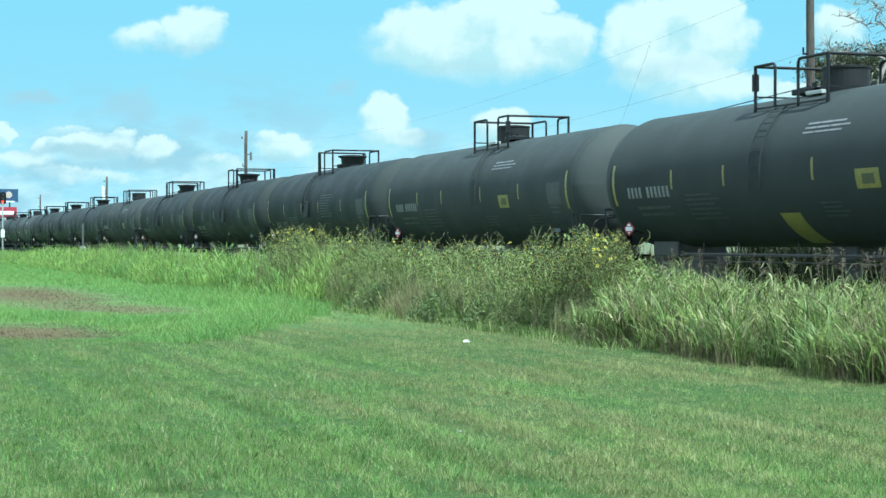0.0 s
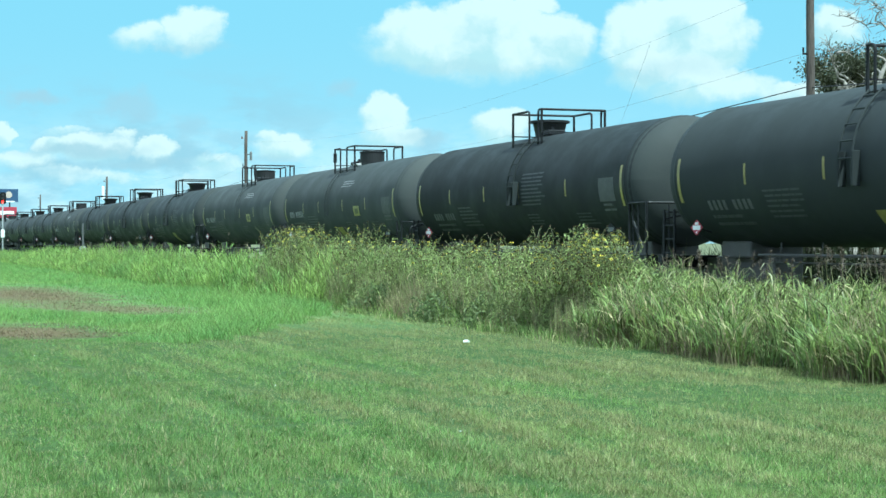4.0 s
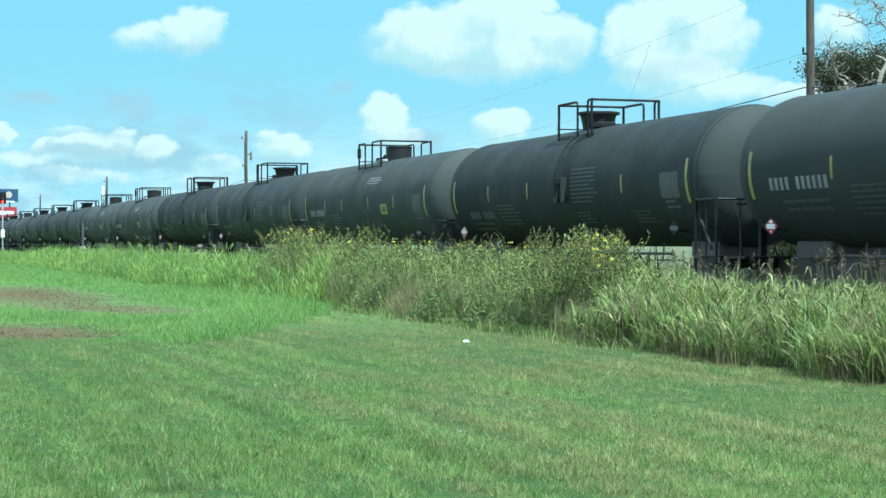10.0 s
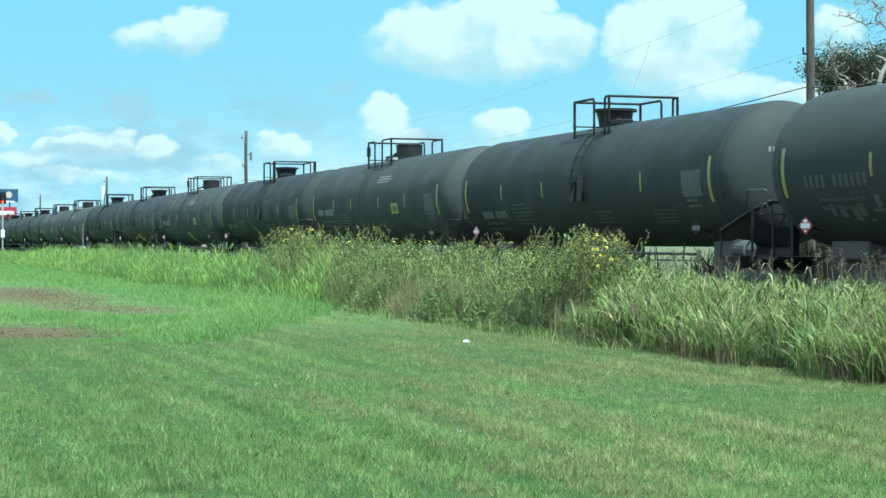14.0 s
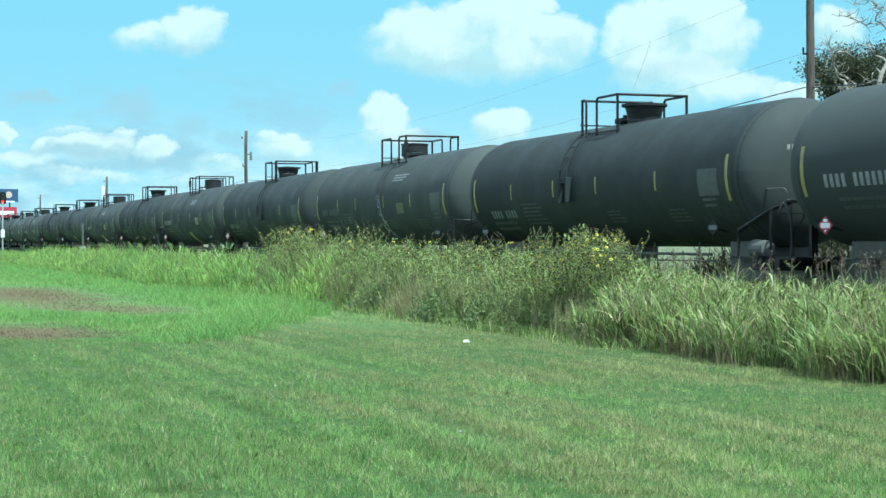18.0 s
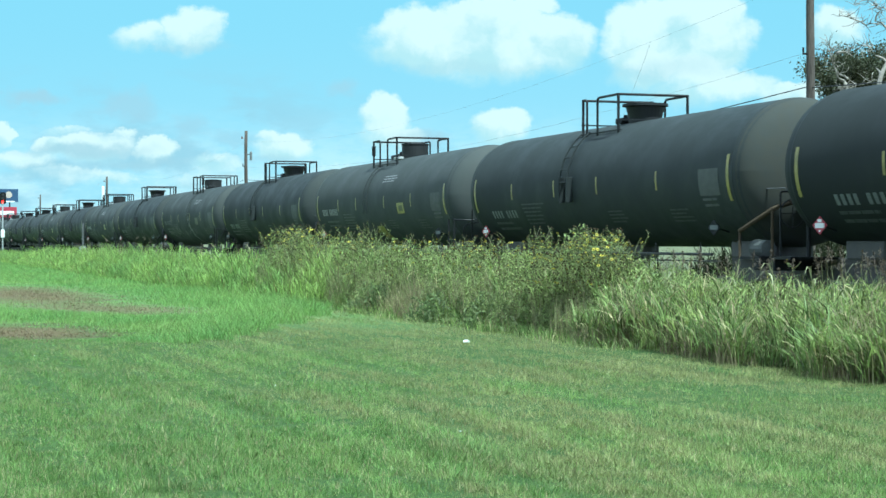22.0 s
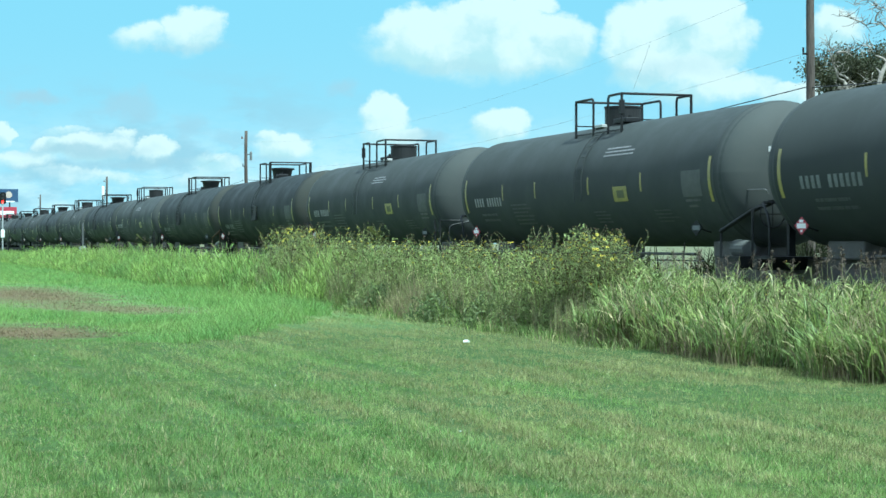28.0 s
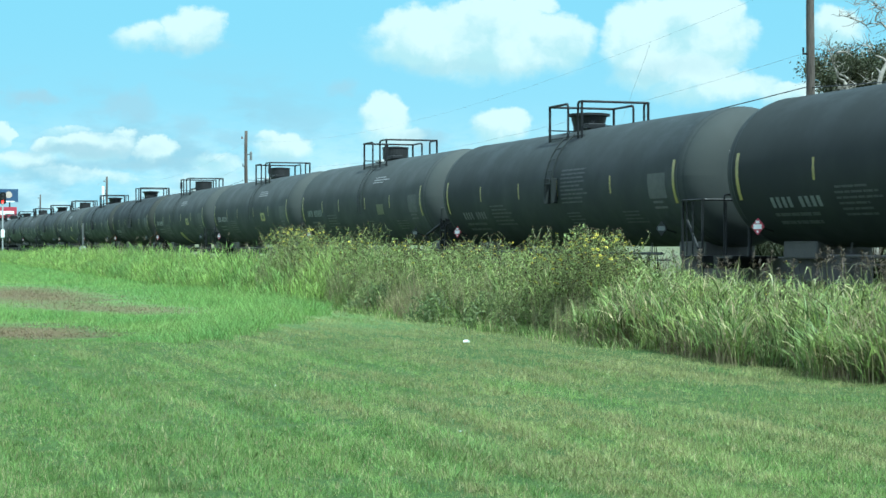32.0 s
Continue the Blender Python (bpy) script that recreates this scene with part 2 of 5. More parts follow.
MAT = {
    "ground": ground_material(),
    "tank": material("dusty_black_tank_paint", (0.041, 0.0475, 0.0465), (0.053, 0.0595, 0.0575), rough=0.68, scale=0.4, fine=1.6, amount=0.25, thing=0.2, spec=0.13, dust=0.015, stretch=(0.6, 1, 0.5)),
    "matt": material("black_tank_paint", (0.0272, 0.0320, 0.0323), (0.0355, 0.0405, 0.0397), rough=0.62, scale=0.4, fine=1.6, amount=0.3, thing=0.2, spec=0.11, dust=0.002, stretch=(0.6, 1, 0.5)),
    "housing": material("dark_grey_housing", (0.012, 0.013, 0.014), (0.022, 0.0225, 0.0225), rough=0.6, spec=0.3, scale=1.0, fine=12.0, amount=0.6),
    "steel": material("black_painted_steel", (0.006, 0.007, 0.0078), (0.013, 0.014, 0.015), spec=0.3, rough=0.55, scale=3.0, fine=30.0),
    "under": material("grimy_running_gear", (0.075, 0.074, 0.073), (0.112, 0.103, 0.095), rough=0.75, scale=3.0, fine=25.0, bump=0.3),
    "wheel": material("worn_wheel_steel", (0.09, 0.075, 0.065), (0.05, 0.04, 0.035), rough=0.5, metal=0.7, scale=4.0),
    "yellow": material("yellow_reflective_tape", (0.29, 0.25, 0.06), (0.16, 0.145, 0.05), rough=0.45, scale=2.0, fine=20.0, amount=0.7),
    "letter": material("dusty_white_lettering", (0.26, 0.255, 0.26), (0.16, 0.158, 0.16), rough=0.6, scale=2.0, fine=25.0, amount=0.8),
    "dim": material("faded_grey_stencil", (0.15, 0.165, 0.16), (0.1, 0.11, 0.108), rough=0.6, scale=2.0, fine=25.0, amount=0.8),
    "stencil": material("worn_grey_stencil_paint", (0.095, 0.097, 0.10), (0.07, 0.072, 0.074), rough=0.6, scale=2.0, fine=25.0, amount=0.9),
    "ghost": material("ghosted_stencil_paint", (0.052, 0.057, 0.057), (0.04, 0.044, 0.044), rough=0.6, scale=2.0, fine=25.0, amount=0.9),
    "panel": material("dusty_grey_panel", (0.105, 0.11, 0.104), (0.085, 0.09, 0.086), rough=0.7, spec=0.1, scale=2.0, fine=5.0, amount=0.6),
    "bright": material("bright_white_paint", (0.78, 0.79, 0.78), (0.6, 0.6, 0.6), rough=0.5, scale=3.0, amount=0.4),
    "red": material("red_sign_paint", (0.36, 0.03, 0.055), (0.24, 0.03, 0.045), rough=0.45, amount=0.5),
    "chalk": material("dulled_white_paint", (0.5, 0.51, 0.51), (0.36, 0.37, 0.37), rough=0.6, scale=3.0, amount=0.6),
    "walk": material("galvanised_walkway", (0.5, 0.51, 0.5), (0.32, 0.32, 0.31), rough=0.5, metal=0.3, scale=6.0),
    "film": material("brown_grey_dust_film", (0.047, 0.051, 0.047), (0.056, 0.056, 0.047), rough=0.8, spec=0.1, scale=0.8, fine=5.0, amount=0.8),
    # dusty greys with the sunlit paleness of the domed ends put into the colour
    "litfilm": material("dusty_sunlit_grey", (0.055, 0.062, 0.060), (0.068, 0.073, 0.069), rough=0.7, spec=0.14, scale=0.7, fine=4.0, amount=0.7),
    "thinlitfilm": material("dusty_sunlit_dark_grey", (0.041, 0.047, 0.046), (0.051, 0.056, 0.053), rough=0.7, spec=0.14, scale=0.7, fine=4.0, amount=0.7),
    "rustpipe": material("rusty_pipe", (0.085, 0.062, 0.04), (0.055, 0.045, 0.035), rough=0.85, spec=0.1, scale=3.0, fine=20.0),
    "rail": material("rail_steel", (0.16, 0.11, 0.085), (0.09, 0.06, 0.045), rough=0.55, metal=0.6, scale=3.0),
    "ballast": material("grey_ballast", (0.26, 0.255, 0.24), (0.14, 0.135, 0.125), rough=0.95, scale=6.0, fine=28.0, bump=1.0, amount=1.0),
    "tie": material("creosoted_timber", (0.06, 0.048, 0.038), (0.1, 0.085, 0.07), rough=0.9, scale=3.0, fine=30.0),
    "pole": material("weathered_pole_wood", (0.105, 0.085, 0.07), (0.05, 0.04, 0.034), rough=0.9, scale=3.0, fine=26.0, bump=0.6, amount=0.9, stretch=(1, 1, 0.12)),
    "wire": material("dark_cable", (0.03, 0.03, 0.032), rough=0.6),
    "strand": material("dull_aluminium_strand", (0.30, 0.31, 0.32), (0.22, 0.23, 0.24), rough=0.6),
    "navy": material("navy_billboard_vinyl", (0.025, 0.06, 0.13), (0.03, 0.08, 0.16), rough=0.5, scale=0.6, amount=0.6),
    "skin": material("pale_print", (0.5, 0.42, 0.36), (0.4, 0.3, 0.25), rough=0.5),
    "alu": material("grey_aluminium", (0.55, 0.56, 0.56), (0.4, 0.41, 0.41), rough=0.45, metal=0.6),
    "bark": material("pale_bark", (0.33, 0.30, 0.26), (0.17, 0.15, 0.125), rough=0.9, scale=3.0, fine=24.0, bump=0.5, amount=0.9),
    "darkbark": material("dark_bark", (0.11, 0.085, 0.06), (0.06, 0.045, 0.035), rough=0.95, scale=3.0, fine=24.0, bump=0.5),
    "porcelain": material("brown_insulator", (0.12, 0.05, 0.03), rough=0.2),
    "litter": material("crumpled_white_paper", (0.8, 0.8, 0.78), (0.6, 0.6, 0.58), rough=0.7, scale=8.0),
}


def glow(name, colour, strength):
    m = bpy.data.materials.new(name)
    m.use_nodes = True
    n = Nodes(m.node_tree)
    e = n.add("ShaderNodeEmission", {"Color": (*colour, 1), "Strength": strength})
    out = n.add("ShaderNodeOutputMaterial")
    m.node_tree.links.new(e.outputs[0], out.inputs[0])
    return m


MAT["lamp"] = glow("red_signal_lens", (1.0, 0.03, 0.02), 3.0)
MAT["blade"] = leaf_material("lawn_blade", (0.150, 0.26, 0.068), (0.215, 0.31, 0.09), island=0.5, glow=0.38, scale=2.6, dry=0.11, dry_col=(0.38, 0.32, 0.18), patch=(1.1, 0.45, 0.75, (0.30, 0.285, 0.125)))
MAT["rank"] = leaf_material("rank_grass", (0.165, 0.305, 0.083), (0.235, 0.35, 0.10), island=0.42, glow=0.42, scale=0.25, dry=0.04)
MAT["reed"] = leaf_material("tall_grass", (0.15, 0.215, 0.068), (0.265, 0.32, 0.10), island=0.75, glow=0.36, scale=1.2, dry=0.16, dry_col=(0.45, 0.37, 0.22), gloss=(0.5, 0.35))
MAT["lush"] = leaf_material("bright_tall_grass", (0.30, 0.40, 0.108), (0.20, 0.315, 0.09), island=0.6, glow=0.45, scale=0.25, dry=0.05)
MAT["straw"] = leaf_material("dead_stalk", (0.30, 0.25, 0.14), (0.19, 0.155, 0.09), island=0.4, glow=0.15)
MAT["seed"] = leaf_material("seed_head", (0.13, 0.10, 0.075), (0.19, 0.145, 0.105), island=0.4, glow=0.2)
MAT["weed"] = leaf_material("sunflower_leaf", (0.205, 0.255, 0.092), (0.31, 0.36, 0.128), island=0.75, glow=0.4, scale=1.0, dry=0.09, dry_col=(0.20, 0.15, 0.08))
MAT["pale"] = leaf_material("pale_dry_leaf", (0.42, 0.40, 0.24), (0.34, 0.36, 0.18), island=0.3, glow=0.3)
MAT["stem"] = leaf_material("green_stem", (0.17, 0.185, 0.08), (0.20, 0.19, 0.09), island=0.3, glow=0.1)
MAT["petal"] = leaf_material("yellow_petal", (0.85, 0.75, 0.10), (0.8, 0.68, 0.08), island=0.15, glow=0.3)
MAT["olive"] = material("darkened_yellow_paint", (0.085, 0.085, 0.04), (0.06, 0.062, 0.04), rough=0.55)
MAT["disc"] = material("brown_flower_disc", (0.06, 0.035, 0.015), rough=0.9)
# near-black leaves: the shade under and behind the train is put into their colour
MAT["brush"] = leaf_material("shaded_brush_leaf", (0.012, 0.016, 0.009), (0.026, 0.03, 0.016), island=0.5, glow=0.05, gloss=(0.95, 0.03))
MAT["dock"] = leaf_material("dark_dock_leaf", (0.10, 0.14, 0.05), (0.15, 0.185, 0.065), island=0.5, glow=0.3)
MAT["thatch"] = leaf_material("dry_brown_thatch", (0.175, 0.13, 0.068), (0.115, 0.085, 0.046), island=0.5, glow=0.15)
MAT["oak"] = leaf_material("dark_tree_leaf", (0.05, 0.06, 0.03), (0.085, 0.085, 0.045), island=0.45, glow=0.25, scale=0.5)


# ---------------------------------------------------------------- building tools
def finish(name, mesh, mat, parent=None, label="", smooth=False):
    ob = new(name, mesh)
    mesh.materials.append(MAT[mat])
    if smooth:
        mesh.polygons.foreach_set("use_smooth", [True] * len(mesh.polygons))
    if parent:
        ob.parent = parent
    if label:
        tagged(ob, label)
    return ob


def part(name, bm, mat, parent=None, label="", smooth=False):
    mesh = bpy.data.meshes.new(name)
    bm.normal_update()
    bm.to_mesh(mesh)
    bm.free()
    return finish(name, mesh, mat, parent, label, smooth)


def thing(name, label, category, m=None, group="", kind=""):
    ob = new(name)
    ob.empty_display_size = 0.2
    if m is not None:
        ob.matrix_basis = m
    return tagged(ob, label, category, group, kind)


def raw(name, verts, tris, mat, parent=None, label=""):
    """A mesh of triangles from arrays."""
    mesh = bpy.data.meshes.new(name)
    verts, tris = np.asarray(verts, np.float32), np.asarray(tris, np.int32)
    mesh.vertices.add(len(verts))
    mesh.vertices.foreach_set("co", verts.ravel())
    mesh.loops.add(tris.size)
    mesh.loops.foreach_set("vertex_index", tris.ravel())
    mesh.polygons.add(len(tris))
    mesh.polygons.foreach_set("loop_start", np.arange(0, tris.size, 3, dtype=np.int32))
    mesh.update(calc_edges=True)
    return finish(name, mesh, mat, parent, label)


def box(bm, x0, x1, y0, y1, z0, z1, bevel=0.0):
    vs = [bm.verts.new((x, y, z)) for x in (x0, x1) for y in (y0, y1) for z in (z0, z1)]
    fs = [bm.faces.new([vs[i] for i in q]) for q in ((0, 1, 3, 2), (4, 6, 7, 5), (0, 4, 5, 1), (2, 3, 7, 6), (0, 2, 6, 4), (1, 5, 7, 3))]
    if bevel:
        es = {e for f in fs for e in f.edges}
        bmesh.ops.bevel(bm, geom=list(es), offset=bevel, segments=2, affect="EDGES", profile=0.5)
    return bm


def ring(bm, c, axis, r, sides, squash=1.0):
    axis = axis.normalized()
    side = axis.orthogonal().normalized() if abs(axis.z) > 0.99 else axis.cross(Vector((0, 0, 1))).normalized()
    up = side.cross(axis)
    return [bm.verts.new(c + (side * math.cos(a) + up * math.sin(a) * squash) * r) for a in (2 * math.pi * i / sides for i in range(sides))]


def tube(bm, pts, r, sides=8, cap=True):
    """A round bar along points; r may be a list."""
    pts = [Vector(p) for p in pts]
    rs = r if isinstance(r, (list, tuple)) else [r] * len(pts)
    rings = []
    for i, p in enumerate(pts):
        a = (pts[min(i + 1, len(pts) - 1)] - pts[max(i - 1, 0)])
        rings.append(ring(bm, p, a, rs[i], sides))
    for a, b in zip(rings, rings[1:]):
        # match the start of the next ring to this one
        k = min(range(sides), key=lambda j: (b[j].co - a[0].co - (b[0].co - b[0].co)).length)
        b2 = b[k:] + b[:k]
        for i in range(sides):
            bm.faces.new((a[i], a[(i + 1) % sides], b2[(i + 1) % sides], b2[i]))
        rings[rings.index(b)] = b2
        b[:] = b2
    if cap:
        bm.faces.new(rings[0][::-1])
        bm.faces.new(rings[-1])
    return bm


def bend(pts, r=0.1, steps=4):
    """Rounds the corners of a line of points."""
    pts = [Vector(p) for p in pts]
    out = [pts[0]]
    for a, b, c in zip(pts, pts[1:], pts[2:]):
        da, dc = (a - b), (c - b)
        k = min(r, da.length * 0.45, dc.length * 0.45)
        p, q = b + da.normalized() * k, b + dc.normalized() * k
        out += [(p * (1 - t) ** 2 + b * 2 * t * (1 - t) + q * t * t) for t in (i / steps for i in range(steps + 1))]
    return out + [pts[-1]]


def lathe(bm, profile, sides=32, axis="z", centre=(0, 0, 0)):
    """Turns (distance along axis, radius) pairs round the axis."""
    c = Vector(centre)

    def spot(h, r, a):
        p, q = r * math.cos(a), r * math.sin(a)
        return c + Vector({"z": (p, q, h), "x": (h, p, q), "y": (q, h, p)}[axis])

    rows = [[bm.verts.new(spot(h, max(r, 1e-4), 2 * math.pi * i / sides)) for i in range(sides)] for h, r in profile]
    for a, b in zip(rows, rows[1:]):
        for i in range(sides):
            bm.faces.new((a[i], a[(i + 1) % sides], b[(i + 1) % sides], b[i]))
    bm.faces.new(rows[0][::-1])
    bm.faces.new(rows[-1])
    return bm


# ---------------------------------------------------------------- ground, track bed
def build_ground():
    bm = bmesh.new()
    xs = [-4000, -1500, -600, -250, -120] + [-70 + 3.5 * i for i in range(41)] + [120, 250, 600, 1500, 4000]
    ys = [-4000, -1200, -300, -60, -20] + [0.7 * i for i in range(80)] + [60, 70, 85, 105, 130, 165, 210, 280, 400, 700, 1500, 4000]

    def h(x, y):
        lat = x * NX + y * NY
        near = 1.0 if -70 < x < 70 and -10 < y < 60 and lat < 15 else 0.0
        return near * 0.03 * noise.noise(Vector((x * 0.25, y * 0.25, 3))) - 0.02

    grid = [[bm.verts.new((x, y, h(x, y))) for x in xs] for y in ys]
    for a, b in zip(grid, grid[1:]):
        for i in range(len(xs) - 1):
            bm.faces.new((a[i], a[i + 1], b[i + 1], b[i]))
    tagged(part("ground", bm, "ground", smooth=True), "mown green lawn and rough grass beside the railway", "ground", kind="structure")


build_ground()
ALONG = pose(TRACK * NX, TRACK * NY, 0, 0, 0, 90 + math.degrees(THETA))    # local x runs along the track, local y towards the camera


def build_track():
    bm = bmesh.new()
    prof = [(-3.4, -0.06), (-1.75, -0.16), (1.75, -0.16), (3.4, -0.06)]
    rows = []
    for i in range(0, 261):
        x = -160 + i * 4.0
        rows.append([bm.verts.new((x, y, z + 0.04 + 0.03 * noise.noise(Vector((x, y * 2, 0))))) for y, z in prof])
    for a, b in zip(rows, rows[1:]):
        for i in range(3):
            bm.faces.new((a[i], b[i], b[i + 1], a[i + 1]))
    bed = part("track_bed", bm, "ballast")
    bed.matrix_basis = ALONG
    tagged(bed, "grey crushed stone ballast under the rails", "track bed", kind="structure")
    for side in (-0.76, 0.76):
        bm = bmesh.new()
        box(bm, -160, 880, side - 0.036, side + 0.036, -0.045, 0.0, 0.008)
        box(bm, -160, 880, side - 0.01, side + 0.01, -0.14, -0.044)
        box(bm, -160, 880, side - 0.07, side + 0.07, -0.16, -0.138)
        rail = part("rail", bm, "rail")
        rail.matrix_basis = ALONG
        tagged(rail, "worn brown steel rail under the train", "rail", "pair of rails", "structure")
    v, t = [], []
    cube = np.array([(x, y, z) for x in (-0.115, 0.115) for y in (-1.3, 1.3) for z in (-0.2, 0.0)])
    tri = np.array([(0, 1, 3), (0, 3, 2), (4, 6, 7), (4, 7, 5), (0, 4, 5), (0, 5, 1), (2, 3, 7), (2, 7, 6), (1, 5, 7), (1, 7, 3)])
    for i in range(1900):
        v.append(cube + (-160 + i * 0.54, 0, -0.135 + 0.05))
        t.append(tri + 8 * i)
    ties = raw("railway_ties", np.concatenate(v), np.concatenate(t), "tie")
    ties.matrix_basis = ALONG
    tagged(ties, "dark creosoted timber ties in the ballast", "railway ties", kind="stuff")


build_track()


# ---------------------------------------------------------------- tank cars
R, ZC, CYL, HEAD, PITCH = 1.53, 3.06, 7.92, 0.74, 18.2


def skin(bm, x0, x1, z0, z1, lift=0.006, steps=6):
    """A patch that lies on the near flank of the tank."""
    a0, a1 = (math.acos(max(-1, min(1, (z - ZC) / R))) for z in (z1, z0))
    r = R + lift
    rows = [[bm.verts.new((x, r * math.sin(a), ZC + r * math.cos(a))) for x in (x0, x1)] for a in (a0 + (a1 - a0) * i / steps for i in range(steps + 1))]
    for a, b in zip(rows, rows[1:]):
        bm.faces.new((a[0], a[1], b[1], b[0]))
    return bm


def lettering(tank, x, z, count, high, wide, gap=0.3, skip=(), mat="letter"):
    """Signs of a line of writing that cannot be given: one upright block each, from x towards the near end."""
    for i in range(count):
        if i not in skip:
            a = x - i * wide
            b = a - wide * (1 - gap)
            bm = skin(bmesh.new(), b, a, z, z + high, 0.005, 3)
            part("letter_block", bm, mat, tank)


def stencil(bm, x0, x1, z1, lines, step, seed):
    """Small lines of writing, too faint to read."""
    rng = random.Random(seed)
    for i in range(lines):
        x = x1 - rng.uniform(0, 0.08)
        end = x0 + rng.uniform(0, 0.35) * (x1 - x0)
        while x > end:
            w = rng.uniform(0.12, 0.5)
            skin(bm, max(end, x - w), x, z1 - i * step - step * 0.42, z1 - i * step, 0.005, 1)
            x -= w + 0.03
    return bm


def build_car(style, end_kind, rng, flip, graffiti=False, rusty=False):
    """style 'a': plain round manway housing, yellow square; 'b': flared housing. flip turns the top fittings end for end."""
    car = thing("tank_car", "", "tank car")
    f = -1 if flip else 1
    # tank
    bm = bmesh.new()
    prof = []
    for i in range(9):
        a = math.pi / 2 * i / 8
        prof.append((-CYL - HEAD * math.cos(a) ** 0.86, R * math.sin(a) ** 0.86))
    prof += [(-CYL + 0.05, R), (-CYL + 0.06, R + 0.006), (-CYL + 0.10, R + 0.006), (-CYL + 0.11, R)]
    prof += [(x, R) for x in (-5.2, -2.6, 0, 2.6, 5.2)]
    prof += [(-h, r) for h, r in reversed(prof[:13])]
    lathe(bm, prof, 64, "x", (0, 0, ZC))
    tank = part("tank", bm, "tank" if style == "a" else "matt", car, "black painted steel tank with domed ends", smooth=True)
    # yellow tape
    strips = (4.6, 2.2, -1.3, -4.3) if style == "a" else (4.7, 1.7, -1.0, -4.3)
    faded = graffiti in (1, 2)
    for x in strips:
        part("reflector", skin(bmesh.new(), x - 0.042, x + 0.042, 2.78, 3.20), "yellow", tank, "yellow reflective strip" if style == "a" else "yellow reflective strip, dusty")
    for x in (7.65, -7.65):
        part("end_reflector", skin(bmesh.new(), x - 0.06, x + 0.06, 2.48, 3.42), "yellow", tank, "tall yellow reflective strip at the tank's end")
    if style == "a":
        square = part("yellow_panel", skin(bmesh.new(), -3.52, -2.75, 2.58, 2.93), "olive" if faded else "yellow", tank, "darkened olive square panel" if faded else "square yellow panel")
        if not faded:
            part("panel_patch", skin(bmesh.new(), -3.36, -2.96, 2.66, 2.84, 0.009), "olive", square, "darker worn middle of the panel")
    if style == "a" and not flip or style == "b" and end_kind == 1 and flip:
        x = -0.05 if style == "a" else 0.0
        part("yellow_band", skin(bmesh.new(), x - 0.38, x + 0.38, 1.62, 2.2, steps=10), "yellow", tank, "yellow band that runs under the tank")
    # writing
    if style == "a":
        lettering(tank, 6.9, 2.63, 11, 0.24, 0.2, 0.42, (4,), "ghost" if graffiti == 1 else "dim" if faded else "letter")
    else:
        lettering(tank, 6.5, 2.30, 9, 0.2, 0.215, 0.42, (4,), "stencil" if end_kind == 1 else "dim")
    bm = bmesh.new()
    stencil(bm, 4.8, 6.6, 2.44 if style == "a" else 2.2, 2, 0.15, rng.random())
    stencil(bm, 2.5, 4.1, 2.66, 6, 0.1, rng.random())
    stencil(bm, -2.4, -1.3, 2.38, 4, 0.08, rng.random())
    stencil(bm, -5.8, -4.6, 2.36, 4, 0.08, rng.random())
    if style == "b" and end_kind == 1:
        stencil(bm, -3.1, -1.2, 3.45, 9, 0.1, rng.random())
    tagged(part("stencil_writing", bm, "ghost", tank, "faded grey stencil lines"), kind="stuff")
    bm = bmesh.new()
    skin(bm, -7.25, -6.35, 2.6, 3.16, 0.004)
    part("chart_panel", bm, "ghost" if graffiti == 1 else "panel", tank, "dusty grey panel with faint writing")
    bm = bmesh.new()
    stencil(bm, -7.2, -6.4, 2.55, 2, 0.12, rng.random())
    tagged(part("chart_writing", bm, "stencil", tank), kind="stuff")
    if style == "a":
        bm = bmesh.new()
        for i in range(3):
            stencil(bm, -2.85 + 0.1 * i - (1.05 if flip else 0), -0.8 + 0.05 * i - (1.2 if flip else 0), 3.87 - i * 0.085, 1, 0.085, rng.random())
        tagged(part("safety_lines", bm, "letter", tank, "three white lines of writing high on the flank"), kind="stuff")
    if graffiti == 1:
        bm = bmesh.new()
        x = 6.4
        for i in range(30):
            x -= rng.uniform(0.1, 0.36)
            z = rng.uniform(2.0, 2.35)
            skin(bm, x - rng.uniform(0.04, 0.34), x, z, z + rng.choice((0.05, 0.05, 0.22)), 0.006, 2)
        tagged(part("graffiti", bm, "stencil", tank, "faint grey sprayed strokes low on the flank"), kind="stuff")
        bm = bmesh.new()
        for i in range(40):            # a tall tag that runs down beside the ladder
            z = 3.3 - 0.042 * i
            x = -0.62 - 0.01 * i + 0.2 * math.sin(i * 1.9) * (1 - 0.012 * i) + rng.uniform(-0.05, 0.05)
            w = rng.choice((0.05, 0.07, 0.24))
            skin(bm, x - w, x, z - (0.16 if w < 0.1 else 0.045), z, 0.006, 2)
        tagged(part("graffiti", bm, "letter", tank, "tall white sprayed scribble beside the ladder"), kind="stuff")
    # writing on the near head
    for row, (z, high, count) in enumerate(((3.48, 0.11, 6), (3.33, 0.055, 3), (3.23, 0.055, 2), (2.46, 0.06, 2), (2.36, 0.06, 3))):
        if style == "b" and (row > 0 or rusty) or row > 2 and end_kind:
            continue
        bm = bmesh.new()
        for i in range(count if style == "a" else 2):
            y0 = (0.66 if row < 3 else 0.58) - i * 0.095
            x = -CYL - HEAD * max(0.0, 1 - (math.hypot(y0, z - ZC) / R) ** 2.33) ** 0.43 - 0.006
            box(bm, x - 0.004, x + 0.004, y0 - 0.06, y0, z, z + high)
        tagged(part("head_marking", bm, "chalk" if style == "a" else "letter", tank, "white marks on the domed end"), kind="stuff")
